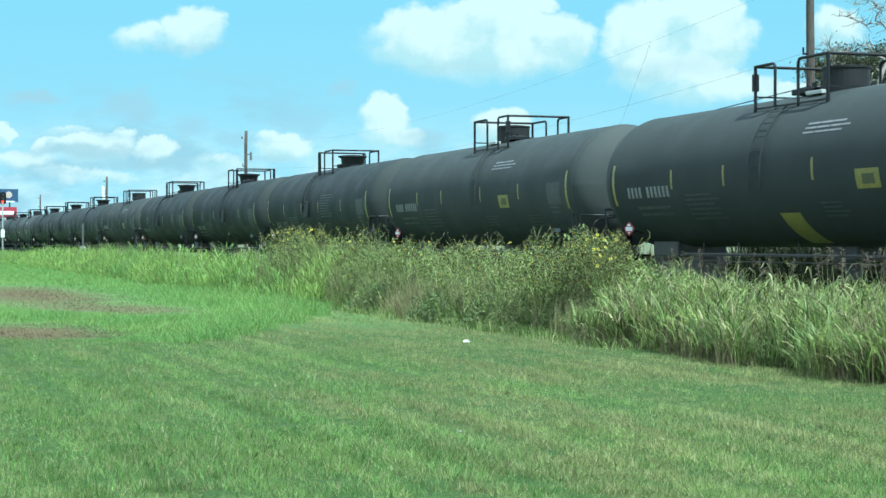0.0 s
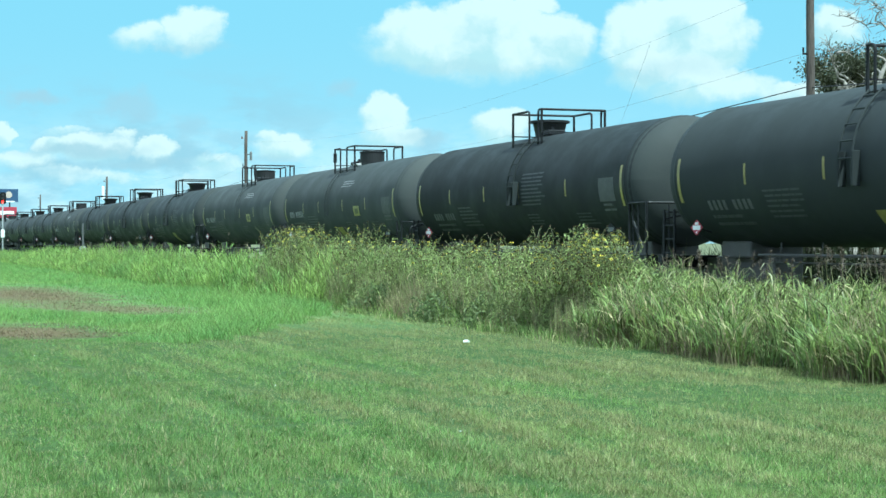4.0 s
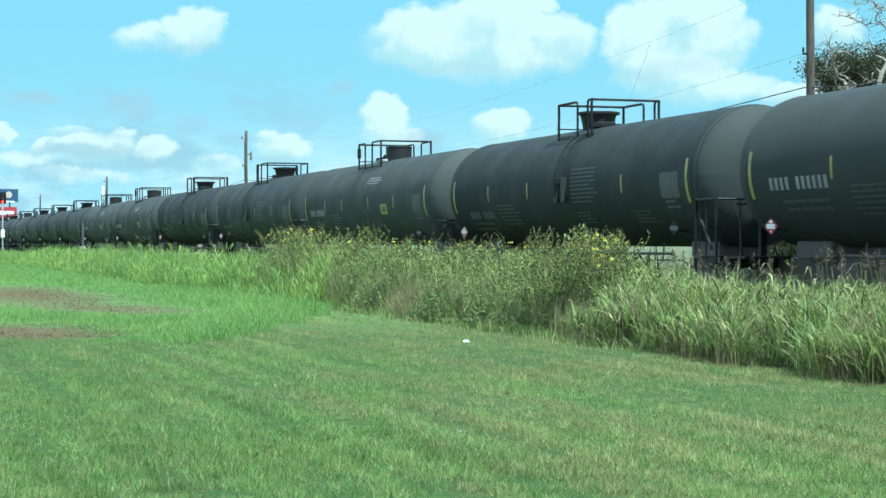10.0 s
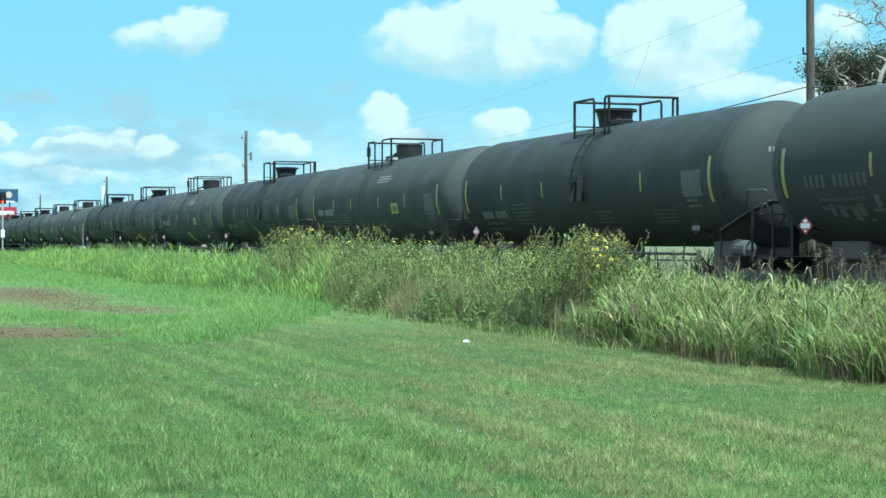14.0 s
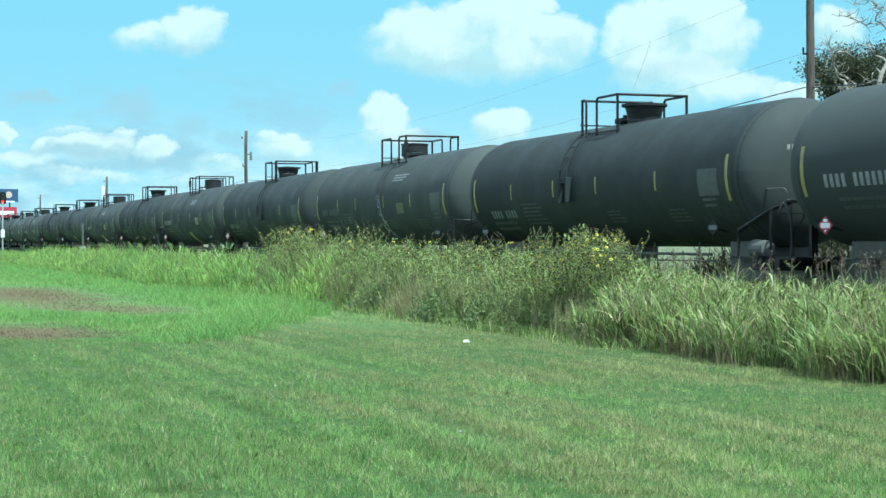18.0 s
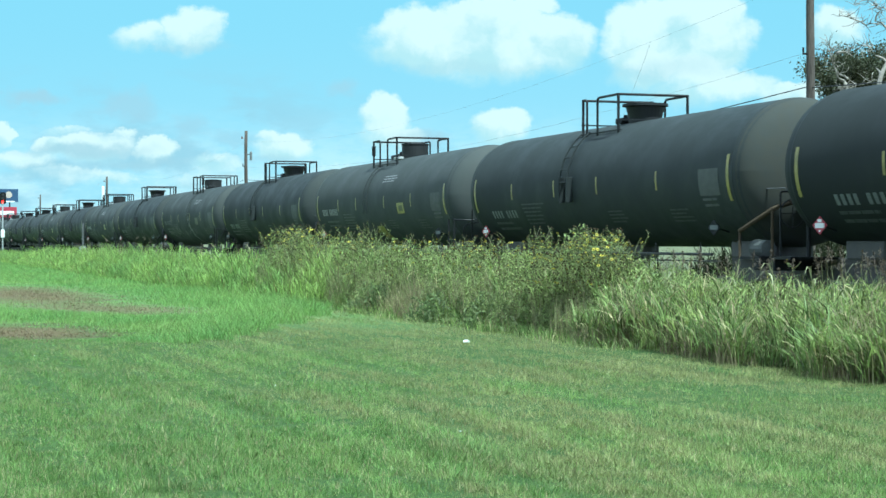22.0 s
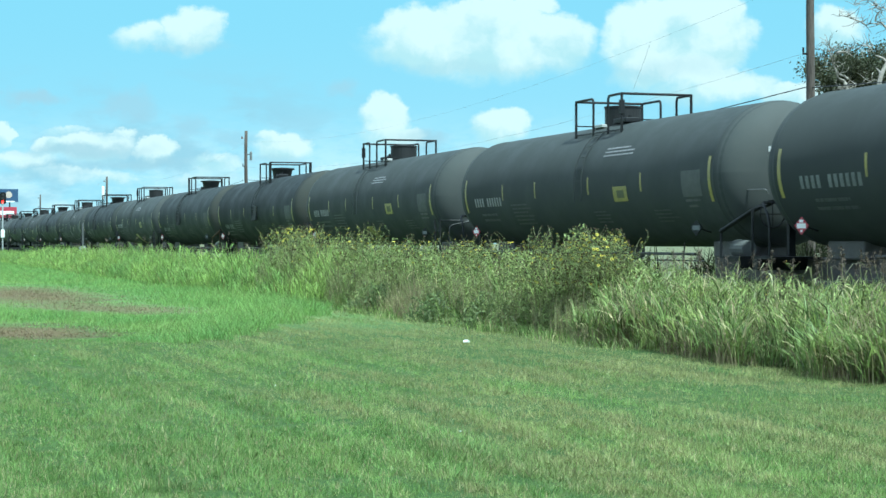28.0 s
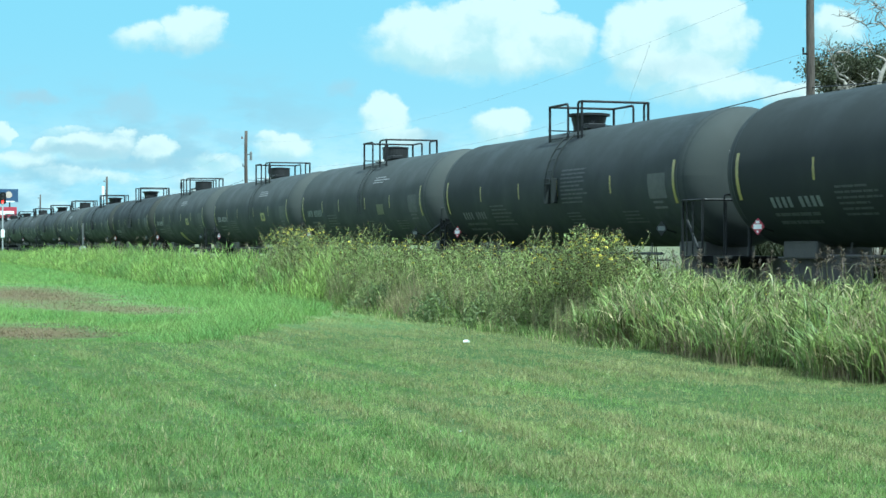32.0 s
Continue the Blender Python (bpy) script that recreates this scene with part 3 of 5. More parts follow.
    # near head's film: brown dust if rusty, else dust plus sunlit grey painted in
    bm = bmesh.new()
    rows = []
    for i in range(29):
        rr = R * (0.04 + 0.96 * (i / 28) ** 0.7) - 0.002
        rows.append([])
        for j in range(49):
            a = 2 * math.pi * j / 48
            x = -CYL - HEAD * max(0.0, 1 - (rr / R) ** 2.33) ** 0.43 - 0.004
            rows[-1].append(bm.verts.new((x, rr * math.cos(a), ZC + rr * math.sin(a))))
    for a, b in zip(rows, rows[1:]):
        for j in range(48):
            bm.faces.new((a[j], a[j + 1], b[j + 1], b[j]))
    part("dusty_film", bm, "film" if rusty else "litfilm" if style == "a" else "thinlitfilm", tank, "brown-grey film of rust and dust over the domed end" if rusty else "paler grey of dust and painted-in sunlight over the domed end", smooth=True)
    # manway housing
    top = ZC + R
    bm = bmesh.new()
    dx = 0.0 if style == "a" else 0.5 * f
    if style == "a":
        lathe(bm, [(top - 0.12, 0.46), (top + 0.40, 0.46), (top + 0.41, 0.48), (top + 0.45, 0.48), (top + 0.46, 0.40), (top + 0.49, 0.1)], 28, "z", (dx, 0, 0))
        dome = part("manway_housing", bm, "housing", car, "dark round steel housing on the tank's top")
        bm = bmesh.new()
        box(bm, 0.5 * f, 1.25 * f, 0.1, 0.5, top - 0.02, top + 0.1, 0.02)
        tube(bm, [(0.7 * f, 0.3, top), (0.7 * f, 0.3, top + 0.2)], 0.05)
        tube(bm, [(1.0 * f, 0.25, top), (1.0 * f, 0.25, top + 0.16)], 0.06)
        part("valve", bm, "steel", dome, "dark valve fittings")
    else:
        lathe(bm, [(top - 0.12, 0.40), (top + 0.08, 0.41), (top + 0.34, 0.47), (top + 0.36, 0.56), (top + 0.42, 0.56), (top + 0.43, 0.45), (top + 0.46, 0.1)], 28, "z", (dx, 0, 0))
        dome = part("manway_housing", bm, "housing", car, "dark flared steel housing with a wide lid")
        bm = bmesh.new()
        box(bm, dx - 0.9 * f, dx - 0.5 * f, -0.1, 0.4, top - 0.02, top + 0.12, 0.02)
        tube(bm, [(dx - 0.7 * f, 0.2, top), (dx - 0.7 * f, 0.2, top + 0.2)], 0.06)
        part("valve", bm, "steel", dome, "dark valve fittings")
    # railing round it: two u-shaped rails, open towards the ladder
    hi, w = 5.20, 0.92
    low = ZC + math.sqrt(R * R - w * w) - 0.02
    if style == "a":
        spans = ((1.95, 1.15), (-0.85, 0.25))
        foot = (1.95, -0.85)
        lad = 0.8
    else:
        spans = ((0.95, -0.30), (-1.2, -0.95))
        foot = (1.0, -1.25)
        lad = -0.75
    for a, b in spans:
        bm = bmesh.new()
        for y in (w, -w):
            tube(bm, bend([(b * f, y, low), (b * f, y, hi), (a * f, y, hi), (a * f, y, hi - 0.001)], 0.12), 0.031, 8)
            tube(bm, [(a * f, y, low), (a * f, y, hi + 0.02)], 0.036, 8)
        tube(bm, [(a * f, w, hi), (a * f, -w, hi)], 0.031, 8)
        part("handrail", bm, "steel", car)
    bm = bmesh.new()
    x0, x1 = min(foot) * 1, max(foot)
    for y in (0.62, 0.92):
        box(bm, min(x0 * f, x1 * f), max(x0 * f, x1 * f), y - 0.012, y + 0.012, top - 0.27, top - 0.24)
    for i in range(14):
        x = (x0 + (x1 - x0) * (i + 0.5) / 14) * f
        box(bm, x - 0.015, x + 0.015, 0.6, 0.94, top - 0.245, top - 0.232)
    for x in (x0, x1):
        box(bm, x * f - 0.02, x * f + 0.02, -0.95, 0.95, top - 0.02, top + 0.01)
    part("walkway", bm, "steel", car, "narrow dark walkway by the railing")
    if style == "a":
        bm = bmesh.new()
        box(bm, -0.1, 0.5, 0.3, 0.62, top - 0.08, top + 0.0, 0.01)
        part("step_plate", bm, "walk", car, "pale galvanised step plate")
        bm = bmesh.new()
        x = 1.95 * f
        box(bm, x - 0.05, x + 0.05, w - 0.06, w + 0.06, hi - 0.5, hi - 0.15, 0.01)
        part("flag_holder", bm, "steel", car, "small dark box on the railing")
    # ladder on the near flank
    bm = bmesh.new()
    off = 0.06 if style == "a" else 0.13
    for dx2 in (-0.22, 0.22):
        path = []
        for i in range(9):
            a = radians(38 + (100 - 38) * i / 8)
            path.append((lad * f + dx2, (R + off) * math.sin(a), ZC + (R + off) * math.cos(a)))
        path.append((lad * f + dx2, R + off, 2.62))
        tube(bm, path, 0.014 if style == "a" else 0.022, 6)
    for i in range(5):
        a = radians(44 + 11 * i)
        tube(bm, [(lad * f - 0.22, (R + off) * math.sin(a), ZC + (R + off) * math.cos(a)), (lad * f + 0.22, (R + off) * math.sin(a), ZC + (R + off) * math.cos(a))], 0.011 if style == "a" else 0.018, 6)
    part("ladder", bm, "tank" if style == "a" else "matt", car, "black steel side ladder")
    for dx2 in (-0.24, 0.24) if style == "b" else ():
        bm = box(bmesh.new(), lad * f + dx2 - off * 0.24, lad * f + dx2 + off * 0.24, R - 0.02, R + off + 0.02, 2.62, 3.25, 0.01)
        part("ladder_bracket", bm, "matt", car)
    # ends
    for e in (1, -1):
        bm = bmesh.new()
        box(bm, min(e * 5.6, e * 8.75), max(e * 5.6, e * 8.75), -0.33, 0.33, 0.72, 1.32, 0.02)
        box(bm, min(e * 6.1, e * 7.4), max(e * 6.1, e * 7.4), -0.62, 0.62, 1.3, 1.66, 0.04)
        part("stub_sill", bm, "under", car, "grimy steel sill and tank saddle")
        bm = bmesh.new()
        box(bm, min(e * 8.62, e * 8.82), max(e * 8.62, e * 8.82), -1.45, 1.45, 1.08, 1.32, 0.015)
        box(bm, min(e * 8.0, e * 8.82), max(e * 8.0, e * 8.82), 0.4, 1.45, 1.30, 1.35)
        part("end_sill", bm, "steel", car, "dark end beam with a foot board")
        bm = bmesh.new()
        tube(bm, [(e * 8.7, 0, 0.88), (e * 9.02, 0, 0.88)], 0.09)
        box(bm, min(e * 8.98, e * 9.10), max(e * 8.98, e * 9.10), -0.12, 0.1, 0.74, 1.02, 0.03)
        part("coupler", bm, "under", car, "rusty knuckle coupler")
        bm = bmesh.new()
        tube(bm, bend([(e * 8.75, 0.35, 0.95), (e * 8.95, 0.35, 0.7), (e * 9.08, 0.3, 0.62)], 0.15), 0.025, 6)
        part("air_hose", bm, "wire", car, "black rubber brake hose")
        # placard on a bracket
        bm = bmesh.new()
        x, y, z, d = e * 6.93, R * 0.76, 1.94, 0.17
        yy = 1.44
        turn = 0.36
        signed = e > 0 and graffiti != 3
        vs = [bm.verts.new((x + a * math.cos(turn) - c * math.sin(turn), yy + c * math.cos(turn) + a * math.sin(turn), z + b)) for c in (0.0, 0.02) for a, b in ((d, 0), (0, d), (-d, 0), (0, -d))]
        bm.faces.new(vs[:4][::-1]); bm.faces.new(vs[4:])
        for i in range(4):
            bm.faces.new((vs[i], vs[(i + 1) % 4], vs[4 + (i + 1) % 4], vs[4 + i]))
        plac = part("placard", bm, "red" if signed else "steel", car, "red and white diamond placard" if signed else "faded grey diamond placard")
        bm = bmesh.new()
        box(bm, -0.105, 0.105, 0.021, 0.026, -0.05, 0.045)
        if signed:
            box(bm, -0.045, 0.045, 0.021, 0.026, 0.06, 0.115)
            box(bm, -0.02, 0.02, 0.021, 0.026, -0.12, -0.08)
        bm.transform(Matrix.Translation((x, yy, z)) @ Matrix.Rotation(turn, 4, "Z"))
        part("placard_panel", bm, "bright" if signed else "dim", plac)
        bm = bmesh.new()
        tube(bm, [(x, yy, z), (x, 1.1, z - 0.1)], 0.02, 6)
        part("bracket", bm, "steel", plac)
        kind = end_kind if e < 0 else 4 if style == "a" else (0, 0, 3)[end_kind]
        bm = bmesh.new()
        q = lambda dx, y, z: (e * (CYL + dx), y, z)
        if kind == 0:                  # ladder at the end of the tank
            for dx in (0.05, 0.55):
                tube(bm, [q(dx, 1.46, 0.75), q(dx, 1.46, 2.35)], 0.03, 6)
            for i in range(5):
                tube(bm, [q(0.05, 1.46, 0.8 + 0.3 * i), q(0.55, 1.46, 0.8 + 0.3 * i)], 0.016, 6)
            tube(bm, bend([q(0.55, 1.46, 2.3), q(0.8, 1.3, 2.3), q(0.95, 0.4, 2.3)], 0.15), 0.02, 6)
            part("end_ladder", bm, "steel", car, "pale worn end ladder")
            bm = bmesh.new()
            tube(bm, bend([q(0.95, 1.3, 1.33), q(0.95, 1.3, 2.15), q(0.95, 0.2, 2.35), q(0.95, -0.4, 2.2)], 0.15), 0.022, 6)
            part("grab_rail", bm, "steel", car)
        elif kind == 1:                # railed platform
            bm.free()
            bars = [([q(dx, 1.44, 0.7), q(dx, 1.44, 2.55)], 0.03, "end_post") for dx in (0.02, 0.95)]
            bars += [([q(dx, 1.44, 1.3), q(dx, 1.44, 2.52)], 0.02, "end_baluster") for dx in (0.22, 0.5)]
            bars += [([q(0.02, 1.44, 2.53), q(0.95, 1.44, 2.53), q(0.98, 0.2, 2.53), q(0.98, -1.0, 2.53)], 0.028, "end_handrail"),
                     ([q(0.02, 1.44, 1.34), q(0.95, 1.44, 1.34)], 0.025, "toe_rail"), ([q(0.98, 0.9, 2.5), q(0.98, 0.9, 1.34)], 0.02, "end_baluster"),
                     ([q(0.25, 1.44, 2.1), q(0.75, 1.44, 1.5)], 0.03, "end_brace")]
            for line, r, name in bars:
                part(name, tube(bmesh.new(), bend(line, 0.1), r, 6), "steel", car)
        elif kind == 3:                # bent pipe over the coupler and a thin grab rail
            tube(bm, bend([q(0.35, 0.9, 1.3), q(0.35, 0.9, 2.55), q(0.5, 0.85, 2.72), q(0.9, 0.7, 2.72)], 0.2), 0.04, 6)
            part("bent_pipe", bm, "steel", car, "dark bent pipe at the tank's end")
            part("grab_rail", tube(bmesh.new(), bend([q(0.2, 1.3, 1.34), q(0.9, 1.2, 1.34), q(0.9, 1.2, 2.62), q(0.9, -0.6, 2.62)], 0.06), 0.02, 6), "steel", car)
        elif kind == 4:                # brake housing with a wheel, and an arched hand rail
            bm.free()
            part("brake_housing", box(bmesh.new(), min(e * 8.62, e * 8.8), max(e * 8.62, e * 8.8), 0.45, 0.85, 2.35, 2.7, 0.03), "under", car, "dark brown hand brake housing")
            part("housing_post", box(bmesh.new(), min(e * 8.66, e * 8.76), max(e * 8.66, e * 8.76), 0.58, 0.72, 1.3, 2.36), "steel", car)
            part("end_handrail", tube(bmesh.new(), bend([q(0.3, 1.4, 1.33), q(0.32, 1.4, 2.1), q(0.7, 1.35, 2.42), q(0.95, 1.1, 2.42), q(0.95, -0.9, 2.42)], 0.3, 6), 0.03, 6), "steel", car)
            c = Vector(q(0.98, 0.65, 2.5))
            wheel = [c + Vector((0, 0.24 * math.cos(2 * math.pi * i / 16), 0.24 * math.sin(2 * math.pi * i / 16))) for i in range(17)]
            part("brake_wheel", tube(bmesh.new(), wheel, 0.016, 6), "steel", car, "hand brake wheel")
        else:                          # brake gear with slanting braces
            tube(bm, bend([q(0.95, 0.75, 2.42), q(0.75, 1.0, 2.32), q(-0.05, 1.36, 1.86)], 0.25), 0.05, 8)
            tube(bm, [q(-0.05, 1.36, 1.88), q(-0.05, 1.36, 1.3)], 0.03, 6)
            tube(bm, [q(0.9, 1.15, 1.3), q(0.9, 1.15, 2.3)], 0.03, 6)
            part("end_brace", bm, "rustpipe" if rusty else "steel", car, "slanting rusty pipe brace" if rusty else "slanting dark pipe brace")
            part("grab_bar", tube(bmesh.new(), bend([q(0.1, 1.2, 2.66), q(0.12, 1.24, 2.70), q(1.0, 0.9, 2.70), q(1.02, 0.85, 2.6)], 0.06), 0.014, 6), "stencil", car, "thin worn grab bar")
            bm = bmesh.new()
            lathe(bm, [(-0.3, 0.05), (-0.28, 0.17), (0.2, 0.19), (0.28, 0.1)], 16, "x", q(0.3, 1.05, 1.5))
            part("brake_cylinder", bm, "panel", car, "dusty grey brake cylinder")
            bm = bmesh.new()
            c = Vector(q(1.0, 0.75, 2.2))
            wheel = [c + Vector((0, 0.28 * math.cos(2 * math.pi * i / 16), 0.28 * math.sin(2 * math.pi * i / 16))) for i in range(17)]
            tube(bm, wheel, 0.016, 6)
            for i in range(0, 16, 4):
                tube(bm, [c, wheel[i]], 0.012, 6)
            part("brake_wheel", bm, "steel", car, "spoked hand brake wheel")
    # under the tank
    bm = bmesh.new()
    tube(bm, [(-5.5, 0.55, 1.22), (5.5, 0.55, 1.22)], 0.02, 6)
    tube(bm, [(-5.5, 0.75, 1.37), (5.5, 0.75, 1.37)], 0.035, 6)
    for x in (-4.5, -2.2, 0.9, 3.4, 5.0):
        tube(bm, [(x, 0.55, 1.2), (x, 0.5, 1.85)], 0.02, 6)
    part("brake_pipe", bm, "under", car, "long dark brake pipe under the tank")
    bm = bmesh.new()
    lathe(bm, [(0.85, 0.1), (0.9, 0.16), (1.2, 0.17), (1.25, 0.28), (1.6, 0.3)], 16, "z", (-0.3, 0, 0))
    box(bm, -0.8, 0.2, -0.25, 0.25, 1.25, 1.58, 0.05)
    part("outlet_valve", bm, "under", car, "dark bottom outlet valve")
    for e in (1, -1):
        bm = bmesh.new()
        box(bm, e * 6.75 - 0.2, e * 6.75 + 0.2, -1.1, 1.1, 0.5, 0.8, 0.04)
        bogie = part("bogie", bm, "under", car, "grimy two-axle truck")
        for y in (1.0, -1.0):
            bm = bmesh.new()
            ys = (y - 0.09, y + 0.09)
            x = e * 6.75
            for s in (-1, 1):
                box(bm, x + s * 0.88 - 0.16, x + s * 0.88 + 0.16, *ys, 0.34, 0.6, 0.04)
                tube(bm, [(x + s * 0.8, y, 0.52), (x + s * 0.3, y, 0.82)], 0.1, 6)
                tube(bm, [(x + s * 0.75, y, 0.45), (x + s * 0.3, y, 0.24)], 0.09, 6)
                box(bm, x + s * 0.3 - 0.07, x + s * 0.3 + 0.07, *ys, 0.2, 0.85, 0.02)
            box(bm, x - 0.4, x + 0.4, *ys, 0.74, 0.9, 0.03)
            box(bm, x - 0.4, x + 0.4, *ys, 0.14, 0.28, 0.03)
            part("side_frame", bm, "under", bogie)
            bm = bmesh.new()
            for s in (-0.15, 0, 0.15):
                tube(bm, [(x + s, y, 0.27), (x + s, y, 0.74)], 0.06, 8)
            part("spring_nest", bm, "under", bogie)
        for s in (-1, 1):
            bm = bmesh.new()
            tube(bm, [(0, -1.15, 0), (0, 1.15, 0)], 0.075, 8)
            for y in (-0.76, 0.76):
                o = 1 if y > 0 else -1
                lathe(bm, [(-0.075 * o, 0.10), (-0.075 * o, 0.485), (-0.045 * o, 0.485), (-0.04 * o, 0.455), (0.06 * o, 0.45), (0.065 * o, 0.39), (0.02 * o, 0.37), (0.02 * o, 0.17), (0.08 * o, 0.15), (0.08 * o, 0.08)], 24, "y", (0, y, 0))
            ws = part("wheelset", bm, "wheel", bogie, "dull steel wheels on an axle")
            ws.location = (e * 6.75 + s * 0.88, 0, 0.455)
    return car


BASE = 66.05                     # place along the track of the first counted car's middle at the start
KINDS = {}                       # one master of each look
#        count from the camera's side of the train: style, end, flipped, graffiti, rusty
ROW = {0: ("b", 1, 1), 1: ("a", 0, 1), 2: ("a", 0, 0), 3: ("b", 1, 0), 4: ("b", 1, 1), 5: ("a", 0, 0), 6: ("b", 1, 0), 7: ("a", 0, 0),
       8: ("b", 2, 0), 9: ("a", 0, 1, 1), 10: ("b", 2, 1, 3), 11: ("a", 0, 0), 12: ("b", 2, 1, 0, 1), 13: ("b", 2, 0, 0, 1), 14: ("a", 0, 0),
       15: ("a", 2, 1), 16: ("a", 2, 1, 2), 17: ("b", 1, 0), 18: ("b", 2, 0), 19: ("a", 0, 0)}
LOOKS = {"a": "black tank car with a square flank panel", "b": "black tank car with narrow yellow strips"}
SLACK = {3: -0.05, 4: -0.15, 7: 0.1, 8: 0.3, 9: 0.15, 10: 0.2, 11: 0.1, 12: 0.15, 13: 0.3, 14: 0.28, 15: -0.2, 16: -0.2}     # the couplers' play


def travelled(t):
    """How far the train has run: it slowly gathers speed."""
    return 17.9 * (0.457205 * t + 0.001445 * t * t - 0.00000549 * t ** 3)


def car_pose(k, t):
    return pose(*at(TRACK, BASE - PITCH * k + SLACK.get(k, 0) + travelled(t)), 0, 0, 90 + math.degrees(THETA))


CARS = []
pick = random.Random(4)
for k in range(-11, 20):
    look_ = ROW.get(k) or (pick.choice("aabb"), pick.choice((0, 1, 2)), pick.choice((0, 1)))
    look_ = (*look_, 0, 0)[:5] if len(look_) < 5 else look_
    if look_ not in KINDS:
        KINDS[look_] = build_car(look_[0], look_[1], random.Random(str(look_)), look_[2], look_[3], look_[4])
        car = KINDS[look_]
    else:
        car = copy_thing(KINDS[look_], Matrix())
    more = ", sprayed with white graffiti" if look_[3] == 1 else ", with a darkened panel" if look_[3] == 2 else ", with a rusty end" if look_[4] else ""
    tagged(car, LOOKS[look_[0]] + more, "tank car", "tank cars of the train")
    car.matrix_basis = car_pose(k, 0)
    CARS.append((k, car))


# ---------------------------------------------------------------- poles, wires, signals, signs
def build_pole(lateral, along, high, lean=0.0, size=0.14):
    base = at(lateral, along)
    pole = thing("utility_pole", "weathered brown wooden utility pole behind the train", "utility pole", pose(*base, 0, lean, math.degrees(THETA)), "line of utility poles")
    bm = bmesh.new()
    rs = [size * (1 - 0.3 * i / 8) for i in range(9)]
    tube(bm, [(0.01 * math.sin(i * 1.7), 0.01 * math.cos(i), -0.05 + (high + 0.05) * i / 8) for i in range(9)], rs, 14)
    part("shaft", bm, "pole", pole, smooth=True)
    bm = bmesh.new()
    tube(bm, [(-size * 0.8, 0, high - 0.55), (-size - 0.12, 0, high - 0.55)], 0.018, 6)
    lathe(bm, [(-0.08, 0.03), (-0.05, 0.06), (0.02, 0.06), (0.04, 0.035), (0.09, 0.04)], 10, "z", (-size - 0.14, 0, high - 0.5))
    part("insulator", bm, "porcelain", pole)
    bm = bmesh.new()
    box(bm, -size - 0.1, size * 0.5, -0.03, 0.03, 7.04, 7.1, 0.01)
    tube(bm, [(-size - 0.08, 0, 7.1), (-size - 0.08, 0, 7.25)], 0.03, 6)
    part("bracket", bm, "steel", pole)
    return pole


def hang_transformer(pole, x, z, r, h, mat, label):
    bm = bmesh.new()
    lathe(bm, [(z, r * 0.6), (z + 0.03, r), (z + h - 0.05, r), (z + h, r * 0.8), (z + h + 0.04, r * 0.3)], 14, "z", (x, 0, 0))
    can = part("transformer", bm, mat, pole, label)
    bm = bmesh.new()
    tube(bm, [(x * 0.3, 0, z + h * 0.7), (x, 0, z + h * 0.7)], 0.03, 6)
    part("hanger", bm, "steel", can)


POLES = ((26.0, 44.3), (26.0, 122.0), (26.0, 196.0), (26.0, 272.0))
for i, (lat, s) in enumerate(POLES):
    p = build_pole(lat, s, (11.0, 9.6, 9.0, 9.0)[i], (0.0, 0, 0, 0)[i], size=0.15)
    if i == 1:
        hang_transformer(p, 0.36, 7.5, 0.09, 0.6, "dim", "small grey transformer")
    if i == 2:
        hang_transformer(p, -0.42, 6.4, 0.17, 1.5, "bright", "white transformer can")


def wire(a, b, sag, r, name, label, mat="wire"):
    bm = bmesh.new()
    a, b = Vector(a), Vector(b)
    tube(bm, [a.lerp(b, t) - Vector((0, 0, sag * 4 * t * (1 - t))) for t in (i / 24 for i in range(25))], r, 5)
    tagged(part(name, bm, mat), label, "overhead wire", "overhead wires")


stops = [(26.0, -33.0)] + list(POLES)
for i, (p, q) in enumerate(zip(stops, stops[1:])):
    hp = 9.35 if i < 2 else 8.85
    hq = 9.35 if i == 0 else 8.85
    wire(at(p[0], p[1], hp), at(q[0], q[1], hq), 1.45, 0.0028, "power_wire", "thin pale power wire sagging between the poles", "strand")
    wire(at(p[0], p[1], 7.15), at(q[0], q[1], 7.0), 1.1, 0.004, "telephone_wire", "dull telephone wire hung below the power wire", "strand")
    wire(at(p[0], p[1], 6.15), at(q[0], q[1], 6.1), 0.95, 0.016, "telephone_cable", "thick black telephone cable on the poles")


wire(at(26.0, 55.0, 8.59), (8.65, 120.0, 0.0), 0.0, 0.004, "service_wire", "thin pale service wire slanting down behind the train", "strand")


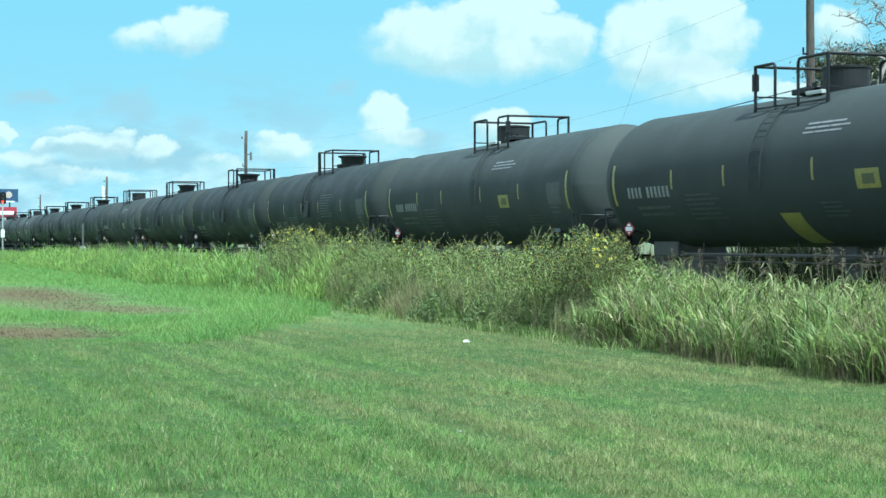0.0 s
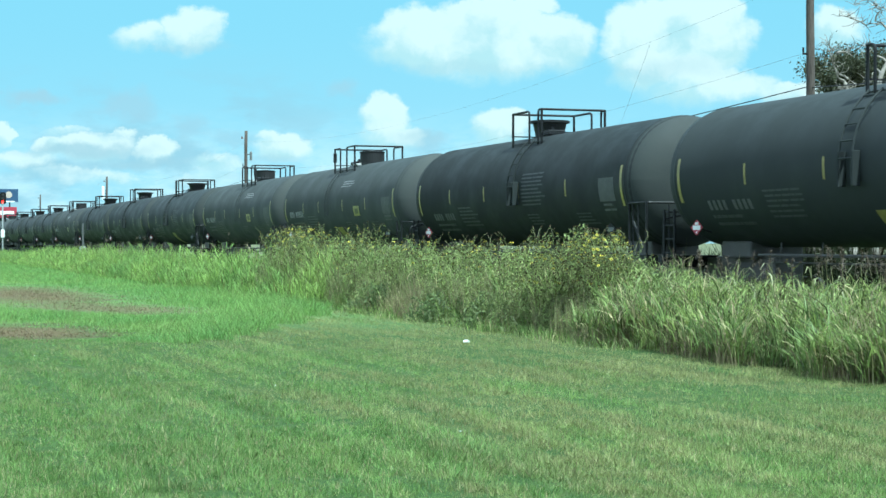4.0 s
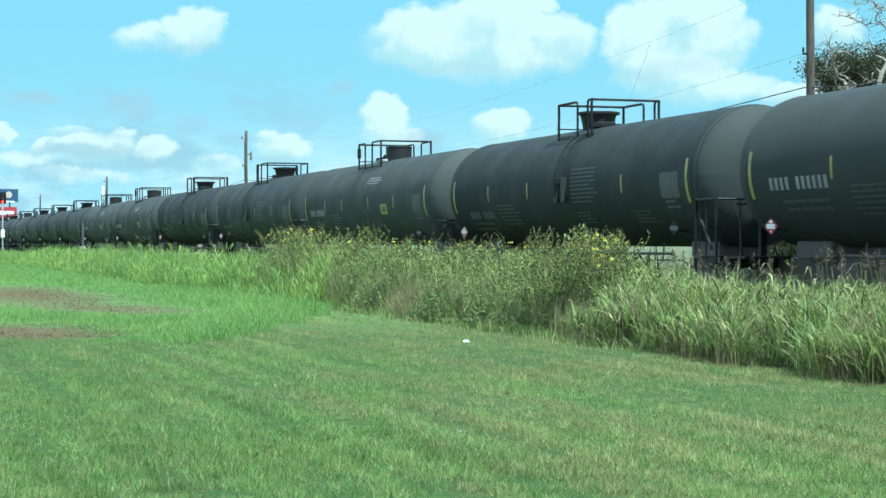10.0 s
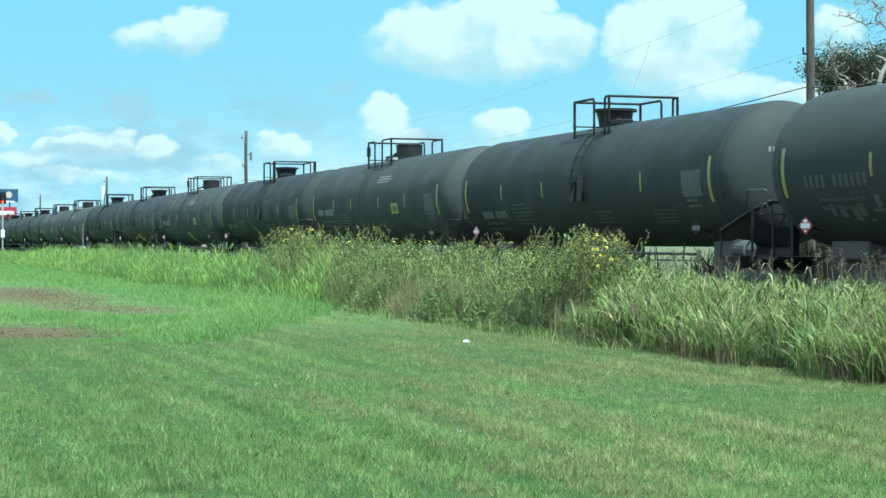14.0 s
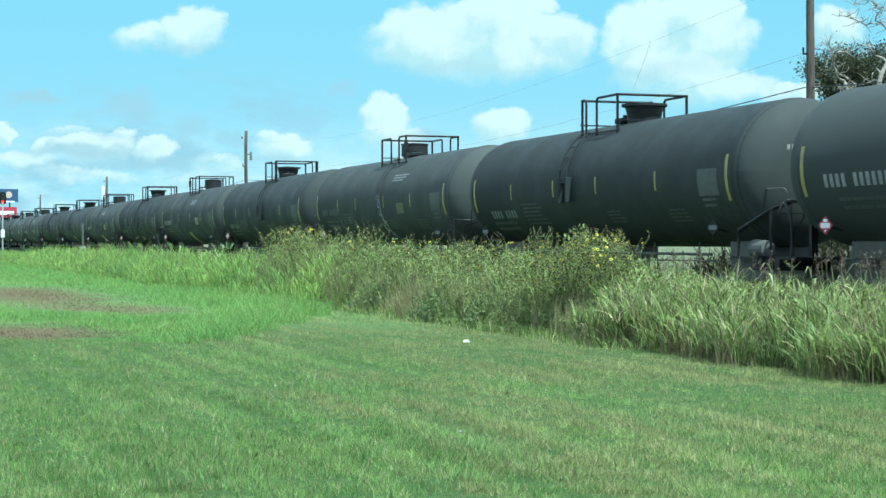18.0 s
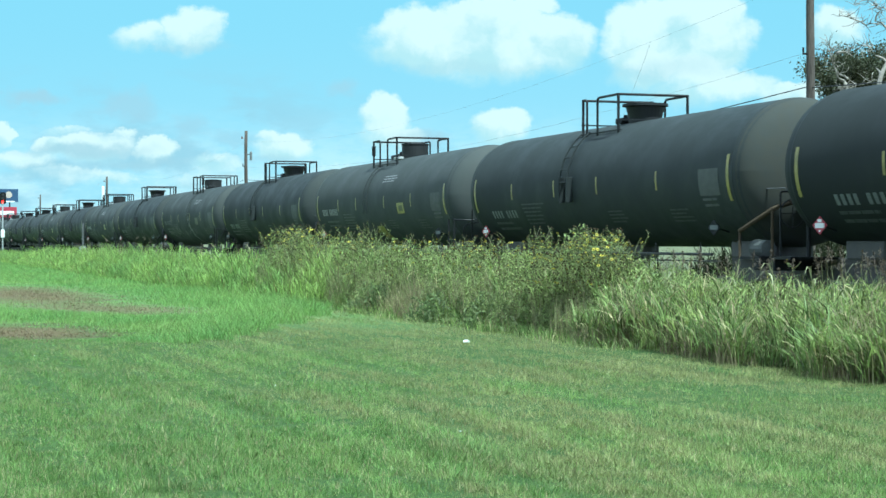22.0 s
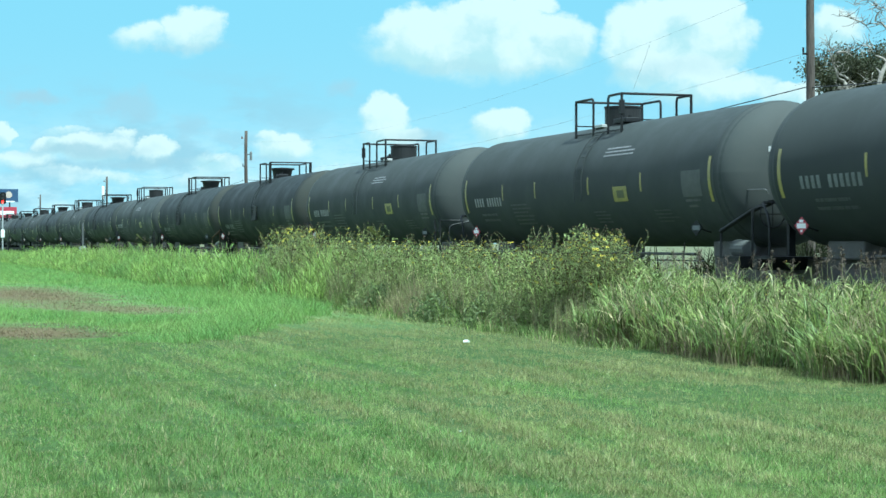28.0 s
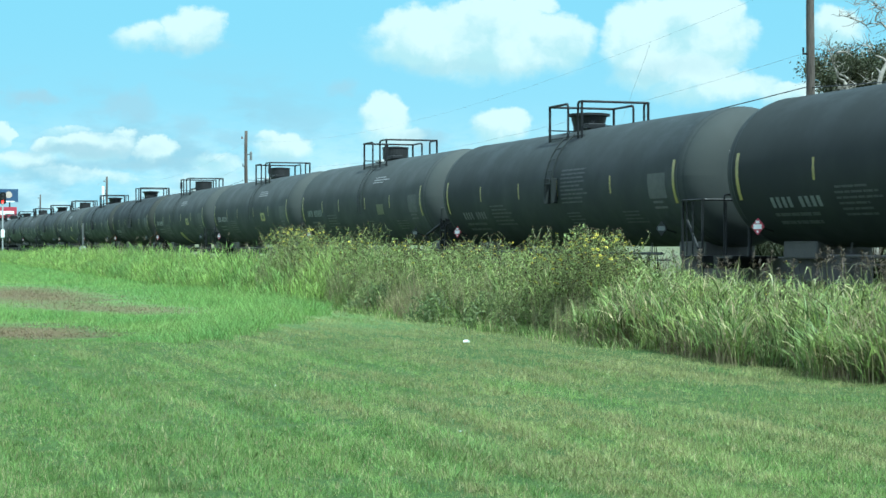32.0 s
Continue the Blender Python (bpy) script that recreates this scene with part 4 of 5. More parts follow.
def build_signal():
    sig = thing("railway_signal", "railway signal on a silver post, its lamp red", "railway signal", pose(*at(15.0, 200.0), 0, 0, math.degrees(THETA)))
    bm = bmesh.new()
    tube(bm, [(0, 0, -0.05), (0, 0, 6.3)], 0.085, 10)
    part("post", bm, "alu", sig, "silver steel post")
    bm = bmesh.new()
    box(bm, -0.28, 0.28, -0.22, 0.22, -0.02, 0.5, 0.02)
    part("footing", bm, "alu", sig)
    bm = bmesh.new()
    box(bm, -0.2, 0.2, -0.16, 0.16, 2.2, 3.1, 0.02)
    part("relay_box", bm, "bright", sig, "white relay box")
    bm = bmesh.new()
    box(bm, -0.36, 0.36, -0.04, 0.05, 5.95, 7.25, 0.16)
    head = part("signal_head", bm, "steel", sig, "black oval signal board")
    for i, z in enumerate((7.0, 6.6, 6.2)):
        bm = bmesh.new()
        lathe(bm, [(-0.09, 0.13), (-0.06, 0.14), (-0.02, 0.14)], 16, "y", (0, 0, z))
        part("lens", bm, "lamp" if i == 2 else "wire", head, "lit red lens" if i == 2 else "dark unlit lens")
        bm = bmesh.new()
        tube(bm, [(0.17 * math.cos(a), -0.25, z + 0.17 * math.sin(a)) for a in (radians(-20 + 22 * j) for j in range(11))], 0.014, 4)
        part("hood", bm, "steel", head)


build_signal()


def build_marker():
    m = thing("marker_post", "thin grey marker post on a pale concrete foot", "marker post", pose(*at(14.9, 125.0), 0, 0, 20))
    bm = bmesh.new()
    box(bm, -0.06, 0.06, -0.05, 0.05, -0.05, 3.0, 0.01)
    part("post", bm, "stencil", m)
    bm = bmesh.new()
    box(bm, -0.22, 0.22, -0.2, 0.2, -0.05, 1.35, 0.03)
    part("foot", bm, "alu", m, "pale concrete foot")


build_marker()


def build_billboard(x, y, w, h, z, mat, name, label, deco):
    b = thing(name, label, "billboard", pose(x, y, 0, 0, 0, 12))
    bm = bmesh.new()
    box(bm, -w / 2, w / 2, -0.15, 0.15, z, z + h, 0.03)
    board = part("panel", bm, mat, b)
    for px in (-w * 0.3, w * 0.3):
        bm = bmesh.new()
        tube(bm, [(px, 0.3, -0.1), (px, 0.3, z + h * 0.9)], 0.16, 8)
        part("post", bm, "steel", b)
    deco(board, w, h, z)


def deco_navy(board, w, h, z):
    bm = bmesh.new()
    for i in range(5):
        x = -w * 0.46 + i * w * 0.11
        box(bm, x, x + w * 0.08, -0.19, -0.15, z + h * 0.66, z + h * 0.86)
    for i in range(4):
        x = -w * 0.42 + i * w * 0.1
        box(bm, x, x + w * 0.07, -0.19, -0.15, z + h * 0.3, z + h * 0.5)
    box(bm, -w * 0.46, w * 0.42, -0.19, -0.15, z - 0.02, z + h * 0.09)
    part("lettering", bm, "bright", board, "white blocks of writing")
    bm = bmesh.new()
    lathe(bm, [(-0.19, 0.3), (-0.17, h * 0.26), (-0.15, h * 0.26)], 20, "y", (w * 0.28, 0, z + h * 0.55))
    part("round_print", bm, "skin", board, "pale round print")


def deco_red(board, w, h, z):
    bm = bmesh.new()
    box(bm, -w * 0.44, w * 0.38, -0.19, -0.15, z + h * 0.28, z + h * 0.62)
    part("lettering", bm, "bright", board, "white band of writing")


build_billboard(-102.6, 400, 9.6, 3.0, 11.0, "navy", "billboard", "navy blue roadside billboard with white writing", deco_navy)
build_billboard(-97.6, 388, 5.0, 2.4, 7.2, "red", "shop_sign", "red and white roadside sign below the billboard", deco_red)


# ---------------------------------------------------------------- trees behind the train
def build_tree(name, label, base, high, spread, seed, leaves, bark="darkbark", bare=0.0, lean=(0, 0), stout=0.03):
    rng = random.Random(seed)
    tree = thing(name, label, "tree", pose(*base))
    bm = bmesh.new()
    tips = []

    def limb(p, d, r, length, depth):
        pts, rs = [p.copy()], [r]
        n = 5
        for i in range(n):
            d = (d + Vector((rng.uniform(-1, 1), rng.uniform(-1, 1), rng.uniform(-0.6, 0.8))) * (0.22 if depth else 0.08)).normalized()
            p = p + d * length / n
            pts.append(p.copy())
            rs.append(r * (1 - 0.55 * (i + 1) / n))
            if depth >= 2:
                tips.append(p.copy())
        tube(bm, pts, rs, 7 if depth < 2 else 5)
        if depth < 4:
            for i in range(rng.randint(3, 4) if depth else 7):
                q = pts[rng.randint(2, n)] if depth else pts[rng.choice((3, 4, 5, 5))]
                a = rng.uniform(0, 2 * math.pi)
                nd = (d * 0.6 + Vector((math.cos(a) * spread, math.sin(a) * spread, rng.uniform(-0.1, 0.6)))).normalized()
                limb(q, nd, rs[-1] * 0.75, length * rng.uniform(0.55, 0.75), depth + 1)

    limb(Vector((0, 0, -0.1)), Vector((lean[0], lean[1], 1)).normalized(), high * stout, high * 0.42, 0)
    part("trunk", bm, bark, tree, smooth=True)
    if leaves:
        nr = np.random.default_rng(seed)
        spots = np.array([t for t in tips])
        spots = spots[nr.random(len(spots)) > bare]
        c = spots[nr.integers(0, len(spots), leaves)] + nr.normal(0, 0.24, (leaves, 3))
        foliage(c, nr, 0.058, "oak", tree)
    return tree


def foliage(c, nr, size, mat, parent, name="crown", slim=0.5, upright=0.0):
    """Many small leaves: two triangles each."""
    k = len(c)
    a = nr.normal(size=(k, 3)) + (0, 0, upright); a /= np.linalg.norm(a, axis=1)[:, None]
    b = np.cross(a, nr.normal(size=(k, 3))); b /= np.linalg.norm(b, axis=1)[:, None]
    s = size * nr.uniform(0.6, 1.5, (k, 1))
    v = np.stack([c - a * s, c + b * s * slim, c + a * s, c - b * s * slim], 1).reshape(-1, 3)
    i = np.arange(k)[:, None] * 4
    t = np.concatenate([i + (0, 1, 2), i + (0, 2, 3)])
    return raw(name, v, t, mat, parent)


build_tree("live_oak", "dark green spreading tree behind the railway", at(44.6, 66.0), 13.0, 0.95, 5, 190000)
build_tree("live_oak", "dark green spreading tree behind the railway", at(47.2, 64.0), 13.6, 1.0, 8, 150000)
build_tree("live_oak", "dark green spreading tree behind the railway", at(49.0, 61), 13.6, 1.2, 11, 60000)


def build_dead_tree(name, label, base, limbs, seed):
    """Bare crooked limbs: each a line of (along the view, height) and its thickness."""
    rng = random.Random(seed)
    tree = thing(name, label, "tree", pose(*base))
    for line, r in limbs:
        bm = bmesh.new()
        pts = [Vector((x - base[0], 0.25 * math.sin(3 * i + seed), z)) for i, (x, z) in enumerate(line)]
        fine = []
        for p, q in zip(pts, pts[1:]):
            for t in (0, 0.33, 0.67):
                fine.append(p.lerp(q, t) + Vector((rng.uniform(-1, 1), rng.uniform(-1, 1), rng.uniform(-1, 1))) * 0.06)
        fine.append(pts[-1])
        n = len(fine)
        tube(bm, fine, [r * (1 - 0.65 * i / (n - 1)) for i in range(n)], 6)
        for i in range(2, n):
            for j in range(3 if r < 0.12 else 1):
                d = Vector((rng.uniform(-1, 1), rng.uniform(-1, 1), rng.uniform(-0.3, 1))).normalized()
                p, way = fine[i], [fine[i]]
                for q in range(4):
                    d = (d + Vector((rng.uniform(-1, 1), rng.uniform(-1, 1), rng.uniform(-1, 1))) * 0.55).normalized()
                    p = p + d * rng.uniform(0.06, 0.2)
                    way.append(p)
                tube(bm, way, [r * 0.36, r * 0.3, r * 0.25, r * 0.2, r * 0.12], 4)
        part("trunk" if r > 0.15 else "limb", bm, "bark", tree, smooth=True)


build_dead_tree("dead_tree", "bare pale dead tree with crooked limbs", (15.4, 62, 0),
                (([(15.4, -0.1), (15.5, 3.0), (15.2, 5.6), (15.6, 7.6), (16.2, 8.9)], 0.16),
                 ([(16.2, 8.9), (15.6, 9.45), (15.1, 9.4), (14.5, 9.6), (14.15, 9.75)], 0.045), ([(15.4, 9.45), (15.55, 9.9), (15.2, 10.3), (15.0, 10.6)], 0.035),
                 ([(16.2, 8.9), (16.1, 9.7), (15.7, 10.0), (15.3, 10.1), (14.7, 10.2)], 0.035), ([(16.2, 8.9), (16.3, 9.8), (16.0, 10.6)], 0.05)), 3)
build_dead_tree("dead_tree", "pale dead limbs before a dark green crown", (14.1, 60, 0),
                (([(14.1, -0.1), (14.2, 3.0), (14.3, 5.6), (13.9, 7.2)], 0.16),
                 ([(13.9, 7.2), (13.55, 7.6), (13.3, 8.2), (13.5, 8.35), (13.2, 8.5)], 0.04), ([(13.5, 8.2), (14.0, 8.25), (14.4, 8.4), (14.9, 8.45)], 0.04),
                 ([(14.3, 5.6), (14.1, 6.5), (13.7, 6.95), (14.0, 7.05), (14.7, 7.15)], 0.045)), 5)


def build_bush(base, high, seed):
    nr = np.random.default_rng(seed)
    bush = thing("bush", "dense dark green bush behind the railway", "bush", pose(*base), "bushes behind the railway")
    bm = bmesh.new()
    tips = []
    for i in range(16):
        a, r = nr.uniform(0, 6.28), nr.uniform(0.3, 1.0) * high * 0.62
        end = Vector((math.cos(a) * r, math.sin(a) * r, high * nr.uniform(0.35, 0.95)))
        mid = end * 0.5 + Vector((0, 0, high * 0.12))
        tube(bm, [(0, 0, -0.1), mid, end], [0.05, 0.03, 0.012], 5)
        tips += [mid.lerp(end, t) for t in (0.1, 0.4, 0.7, 1.0)]
    part("stems", bm, "darkbark", bush)
    spots = np.array(tips)
    k = 9000
    c = spots[nr.integers(0, len(spots), k)] + nr.normal(0, 0.30, (k, 3)) * (1, 1, 0.8)
    c[:, 2] = np.abs(c[:, 2])
    foliage(c, nr, 0.075, "oak", bush, "foliage")


for i in (0, 4, 5, 6, 7, 8):
    build_bush(at(36 + 2.0 * (i % 3), 86 - 4.6 * i), 3.4 + 0.5 * (i * 7 % 4), 40 + i)


# ---------------------------------------------------------------- grass and weeds
def blades(name, xy, high, wide, lean, mat, nr, joints=2, base=-0.02, curl=0.6, heading=None):
    """Bent tapering blades as one mesh. lean: how far the tip leans over, of its height."""
    k = len(xy)
    a = nr.uniform(0, 2 * math.pi, k) if heading is None else heading
    d = np.stack([np.cos(a), np.sin(a)], 1)
    b = nr.uniform(0, 2 * math.pi, k)
    side = np.stack([np.cos(b), np.sin(b)], 1)
    rows = []
    for j in range(joints + 1):
        t = j / joints
        off = d * (lean * high * t ** (1 + curl))[:, None]
        z = base + high * (t - 0.35 * lean * t ** 2.5)
        w = wide * (1 - t ** 1.6) * (0.75 + 0.5 * t)
        c = np.concatenate([xy + off, z[:, None]], 1)
        s = np.concatenate([side * w[:, None] / 2, np.zeros((k, 1))], 1)
        rows.append((c - s, c + s))
    per = 2 * joints + 1
    v = np.empty((k, per, 3), np.float32)
    for j in range(joints):
        v[:, 2 * j], v[:, 2 * j + 1] = rows[j]
    v[:, -1] = rows[-1][0]
    i = np.arange(k)[:, None] * per
    t = []
    for j in range(joints - 1):
        t += [i + (2 * j, 2 * j + 1, 2 * j + 3), i + (2 * j, 2 * j + 3, 2 * j + 2)]
    t.append(i + (2 * joints - 2, 2 * joints - 1, 2 * joints))
    return raw(name, v.reshape(-1, 3), np.concatenate(t), mat)


def lat_of(xy):
    return xy[:, 0] * NX + xy[:, 1] * NY


def along_of(xy):
    return xy[:, 0] * UX + xy[:, 1] * UY


def lumps(xy, size, seed):
    """Smooth random numbers about 0, from a sum of waves."""
    r = np.random.default_rng(seed)
    out = np.zeros(len(xy))
    for i in range(9):
        k = r.normal(size=2) / size * 2.2
        out += np.sin(xy @ k + r.uniform(0, 7))
    return out / 3


def plan(lat, s):
    return np.stack([lat * NX + s * UX, lat * NY + s * UY], 1)


EDGE = 11.05                      # the mown lawn ends this far from the camera, across


def mown_edge(x):
    """Where the mower turned, in front of the rank grass on the left."""
    return 28.4 + 0.5 * np.sin(x * 0.6) + np.maximum(x + 4.1, 0) ** 2 * 7.8


def build_lawn():
    nr = np.random.default_rng(1)
    k = 760000
    y = 9.4 + 35.0 * nr.random(k) ** 1.55
    x = (nr.random(k) * 2 - 1) * (0.262 * y + 0.6)
    xy = np.stack([x, y], 1)
    e = EDGE + 0.25 * lumps(xy, 0.8, 5)
    xy = xy[(lat_of(xy) < e + 0.3) & (xy[:, 1] < mown_edge(xy[:, 0] + 0.28 * lumps(xy, 0.7, 12)) + 0.4)]
    turned = np.stack([lat_of(xy), along_of(xy) * 0.3], 1)
    thin = lumps(turned, 0.35, 3) + 0.9 * lumps(xy, 0.09, 4)
    lush = nr.random(len(xy)) < np.clip(0.8 + 0.4 * thin, 0.3, 1)
    xy, turned = xy[lush], turned[lush]
    k = len(xy)
    swath = 0.2 * np.sin(lat_of(xy) * 8.5 + 0.4 * lumps(xy, 3.0, 6)) + 0.15 * lumps(np.stack([lat_of(xy), along_of(xy) * 0.08], 1), 0.18, 16)
    high = nr.uniform(0.035, 0.085, k) * (1 + 0.3 * np.clip(lumps(xy, 0.4, 7), -1, 1.5) + 0.35 * np.clip(lumps(xy, 0.11, 14), -1.2, 1.6) + swath)
    # the mower combed the blades to and fro, pass by pass
    head = np.where(nr.random(k) < 0.5 + 0.15 * np.sin(lat_of(xy) * 8.5 + 0.8 * lumps(xy, 3.0, 6)) + 0.12 * lumps(turned, 0.5, 15), THETA + math.pi / 2, THETA - math.pi / 2) + nr.normal(0, 1.1, k)
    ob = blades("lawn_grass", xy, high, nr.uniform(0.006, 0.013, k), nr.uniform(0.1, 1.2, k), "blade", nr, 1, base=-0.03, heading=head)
    tagged(ob, "short mown green lawn grass with dry blades", "lawn grass", kind="stuff")


def build_rank():
    """Knee-high bright grass that the mower left, left of the weeds."""
    nr = np.random.default_rng(2)
    k = 420000
    y = 27.5 + 110 * nr.random(k) ** 2.0
    x = -0.27 * y - 1 + nr.random(k) * (0.27 * y + 4)
    xy = np.stack([x, y], 1)
    xy = xy[(lat_of(xy) < EDGE + 0.6) & (y > mown_edge(x + 0.28 * lumps(xy, 0.7, 12)) + 0.25 * lumps(xy, 0.4, 18))]
    y, x = xy[:, 1], xy[:, 0]
    bald = np.clip(1.5 - scraped(xy) - 0.3 * lumps(xy, 1.0, 8) - 0.25 * lumps(xy, 0.3, 9), 0, 1)
    xy = xy[nr.random(len(xy)) > bald ** 0.55 * 0.97]
    k = len(xy)
    grow = np.clip((xy[:, 1] - mown_edge(xy[:, 0])) / 2.0 + 0.7, 0.5, 1.0)
    # it was cut once, further to the left
    grow = grow * np.clip(0.48 + (xy[:, 0] + 0.16 * xy[:, 1]) / 5, 0.42, 1)
    high = nr.uniform(0.16, 0.42, k) * grow * (1 + 0.35 * np.clip(lumps(xy, 1.2, 13), -1, 1) + 0.2 * np.clip(lumps(xy, 0.3, 17), -1, 1)) * np.clip((scraped(xy) - 0.6) / 1.2, 0.15, 1)
    ob = blades("rank_grass", xy, high, nr.uniform(0.007, 0.013, k) * (0.7 + xy[:, 1] / 60), nr.uniform(0.2, 1.0, k), "rank", nr, 2)
    tagged(ob, "bright green unmown grass beyond the lawn", "grass", kind="stuff")
    # dead brown thatch on the bare ground
    k = 40000
    y = nr.uniform(28, 66, k)
    x = -0.27 * y - 1 + nr.random(k) * (0.17 * y)
    xy = np.stack([x, y], 1)
    xy = xy[(scraped(xy) + 0.3 * lumps(xy, 1.0, 8) + 0.5 * lumps(xy, 0.4, 9) < 1.0) & (lat_of(xy) < EDGE)]
    k = len(xy)
    ob = blades("dead_grass", xy, nr.uniform(0.02, 0.07, k), nr.uniform(0.012, 0.025, k), nr.uniform(0.4, 1.5, k), "thatch", nr, 1)
    tagged(ob, "dry brown thatch where the ground was scraped", "dead grass", kind="stuff")


def scraped(xy):
    """Under 1 on the dried strips."""
    out = np.full(len(xy), 9.0)
    for x, y, rx, ry, turn, bald in SCRAPES:
        c, q = math.cos(radians(turn)), math.sin(radians(turn))
        du, dv = xy[:, 0] - x, xy[:, 1] - y
        out = np.minimum(out, np.hypot((du * c + dv * q) / rx, (dv * c - du * q) / ry) / bald ** 0.4)
    return out


def strip_height(s):
    """How high the weeds stand along the track."""
    return np.interp(s, [10, 20, 26, 30, 36, 44, 48, 56, 70, 130, 142, 200], [1.0, 0.98, 1.02, 1.34, 1.36, 1.52, 1.66, 1.56, 1.5, 1.5, 0.9, 0.9])


def build_weeds():
    nr = np.random.default_rng(3)
    # tall broad-leaved grass near the camera, in tufts that arch outwards; thinner where the sunflowers stand
    tufts = 1500
    cs = np.where(np.arange(tufts) < 1050, 10.5 + 16.5 * nr.random(tufts), 26 + 28 * nr.random(tufts))
    cl = EDGE + np.where(cs < 26, 0.18, 0.7) + 3.4 * nr.random(tufts) ** 1.15
    cl = cl + 0.22 * lumps(plan(cl, cs), 0.8, 5)
    tall = strip_height(cs) * np.clip((cl - EDGE) / 0.4, 0.55, 1) * (1 + 0.16 * np.clip(lumps(plan(cl, cs), 0.7, 20), -1.2, 1.2)) * nr.uniform(0.8, 1.1, tufts)
    k = 10000
    who = nr.integers(0, tufts, k)
    off = nr.normal(0, 0.09, (k, 2))
    head = np.arctan2(off[:, 1], off[:, 0]) + nr.normal(0, 0.7, k)
    ob = blades("tall_grass", plan(cl[who], cs[who]) + off, tall[who] * nr.uniform(0.5, 1.12, k) * 1.02, nr.uniform(0.008, 0.016, k), nr.uniform(0.05, 0.4, k), "reed", nr, 4, curl=1.3, heading=head)
    tagged(ob, "tall upright wild grass along the railway", "tall grass", kind="stuff")
    # broad leaves that arch off the stems, most of them high up
    k = 52000
    who = nr.integers(0, tufts, k)
    off = nr.normal(0, 0.12, (k, 2))
    head = np.arctan2(off[:, 1], off[:, 0]) + nr.normal(0, 1.0, k)
    up = tall[who] * (nr.random(k) ** 0.62) * 0.74
    ob = blades("arching_grass_leaves", plan(cl[who], cs[who]) + off, nr.uniform(0.18, 0.48, k), nr.uniform(0.014, 0.034, k), nr.uniform(0.3, 1.5, k), "reed", nr, 3, base=up - 0.02, curl=0.9, heading=head)
    tagged(ob, "arching broad green grass leaves along the railway", "tall grass", kind="stuff")
    # low leaves that hang over the lawn's edge in uneven tufts
    k = 9000
    s = 10.5 + 42 * nr.random(k)
    s = np.where((s > 25.5) & (s < 35), s - 13, s)
    lat = EDGE + 0.15 + 0.3 * nr.random(k) + 0.2 * lumps(plan(np.full(k, EDGE), s), 0.35, 25)
    ob = blades("edge_grass", plan(lat, s), nr.uniform(0.15, 0.5, k), nr.uniform(0.008, 0.02, k), nr.uniform(0.2, 1.3, k), "reed", nr, 3, base=nr.uniform(-0.02, 0.3, k) * nr.random(k), curl=0.9)
    tagged(ob, "low arching grass at the lawn's edge", "tall grass", kind="stuff")
    # further off: brighter, and lower towards the end
    tufts = 3000
    cs = 43 + 150 * nr.random(tufts) ** 1.35
    cl = EDGE - 0.3 + 3.9 * nr.random(tufts)
    tall = strip_height(cs) * np.clip((cl - EDGE + 0.7) / 1.3, 0.35, 1) * nr.uniform(0.6, 1.05, tufts) * (1 + 0.3 * np.clip(lumps(plan(cl, cs), 1.3, 21), -1.2, 1.2))
    k = 30000
    who = nr.integers(0, tufts, k)
    off = nr.normal(0, 0.17, (k, 2))
    head = np.arctan2(off[:, 1], off[:, 0]) + nr.normal(0, 0.9, k)
    ob = blades("meadow_grass", plan(cl[who], cs[who]) + off, tall[who] * nr.uniform(0.45, 1.0, k), nr.uniform(0.014, 0.03, k), nr.uniform(0.1, 0.6, k), "lush", nr, 2, curl=1.0, heading=head)
    tagged(ob, "bright yellow-green tall grass beside the track", "tall grass", kind="stuff")
    k = 90000
    who = nr.integers(0, tufts, k)
    off = nr.normal(0, 0.16, (k, 2))
    head = np.arctan2(off[:, 1], off[:, 0]) + nr.normal(0, 0.9, k)
    up = tall[who] * (nr.random(k) ** 0.7) * 0.72
    ob = blades("meadow_leaves", plan(cl[who], cs[who]) + off, nr.uniform(0.18, 0.45, k), nr.uniform(0.018, 0.04, k), nr.uniform(0.3, 1.3, k), "lush", nr, 2, base=up - 0.02, curl=0.9, heading=head)
    tagged(ob, "broad bright green grass leaves beside the track", "tall grass", kind="stuff")
    # brown seed heads over the far grass
    k = 1500
    who = nr.integers(0, tufts, k)
    who = who[(cs[who] > 56) & (cs[who] < 120) & (cl[who] > EDGE + 1.6)]
    c = np.repeat(np.concatenate([plan(cl[who], cs[who]), (tall[who] * 0.9)[:, None]], 1), 12, axis=0)
    c = c + nr.normal(0, 1, c.shape) * (0.04, 0.04, 0.10)
    ob = foliage(c, nr, 0.032, "seed", None, "seed_heads", 0.3, 1.5)
    tagged(ob, "brown seed heads over the bright grass", "seed heads", kind="stuff")
    # dead stalks at the foot
    k = 15000
    s, lat = 11 + 42 * nr.random(k), EDGE + 0.1 + 2.2 * nr.random(k)
    # thick dry tufts at the lawn's edge
    for i, (where, width, lot) in enumerate(((37.6, 1.1, 1000), (36.2, 0.6, 700), (17.2, 0.5, 600), (24.6, 0.9, 1300), (21.5, 0.4, 500))):
        one = slice(9000 + 1100 * i, 9000 + 1100 * i + lot)
        m = len(s[one])
        s[one], lat[one] = nr.normal(where, width, m), EDGE + 0.08 + 0.6 * nr.random(m)
    xy = plan(lat + 0.22 * lumps(plan(lat, s), 0.8, 5), s)
    ob = blades("dead_stalks", xy, nr.uniform(0.25, 1.2, k) * np.clip((lat - EDGE) / 0.6, 0.55, 1), nr.uniform(0.007, 0.015, k), nr.uniform(0.05, 0.5, k), "straw", nr, 3)
    tagged(ob, "dry brown stalks at the foot of the weeds", "dead stalks", kind="stuff")
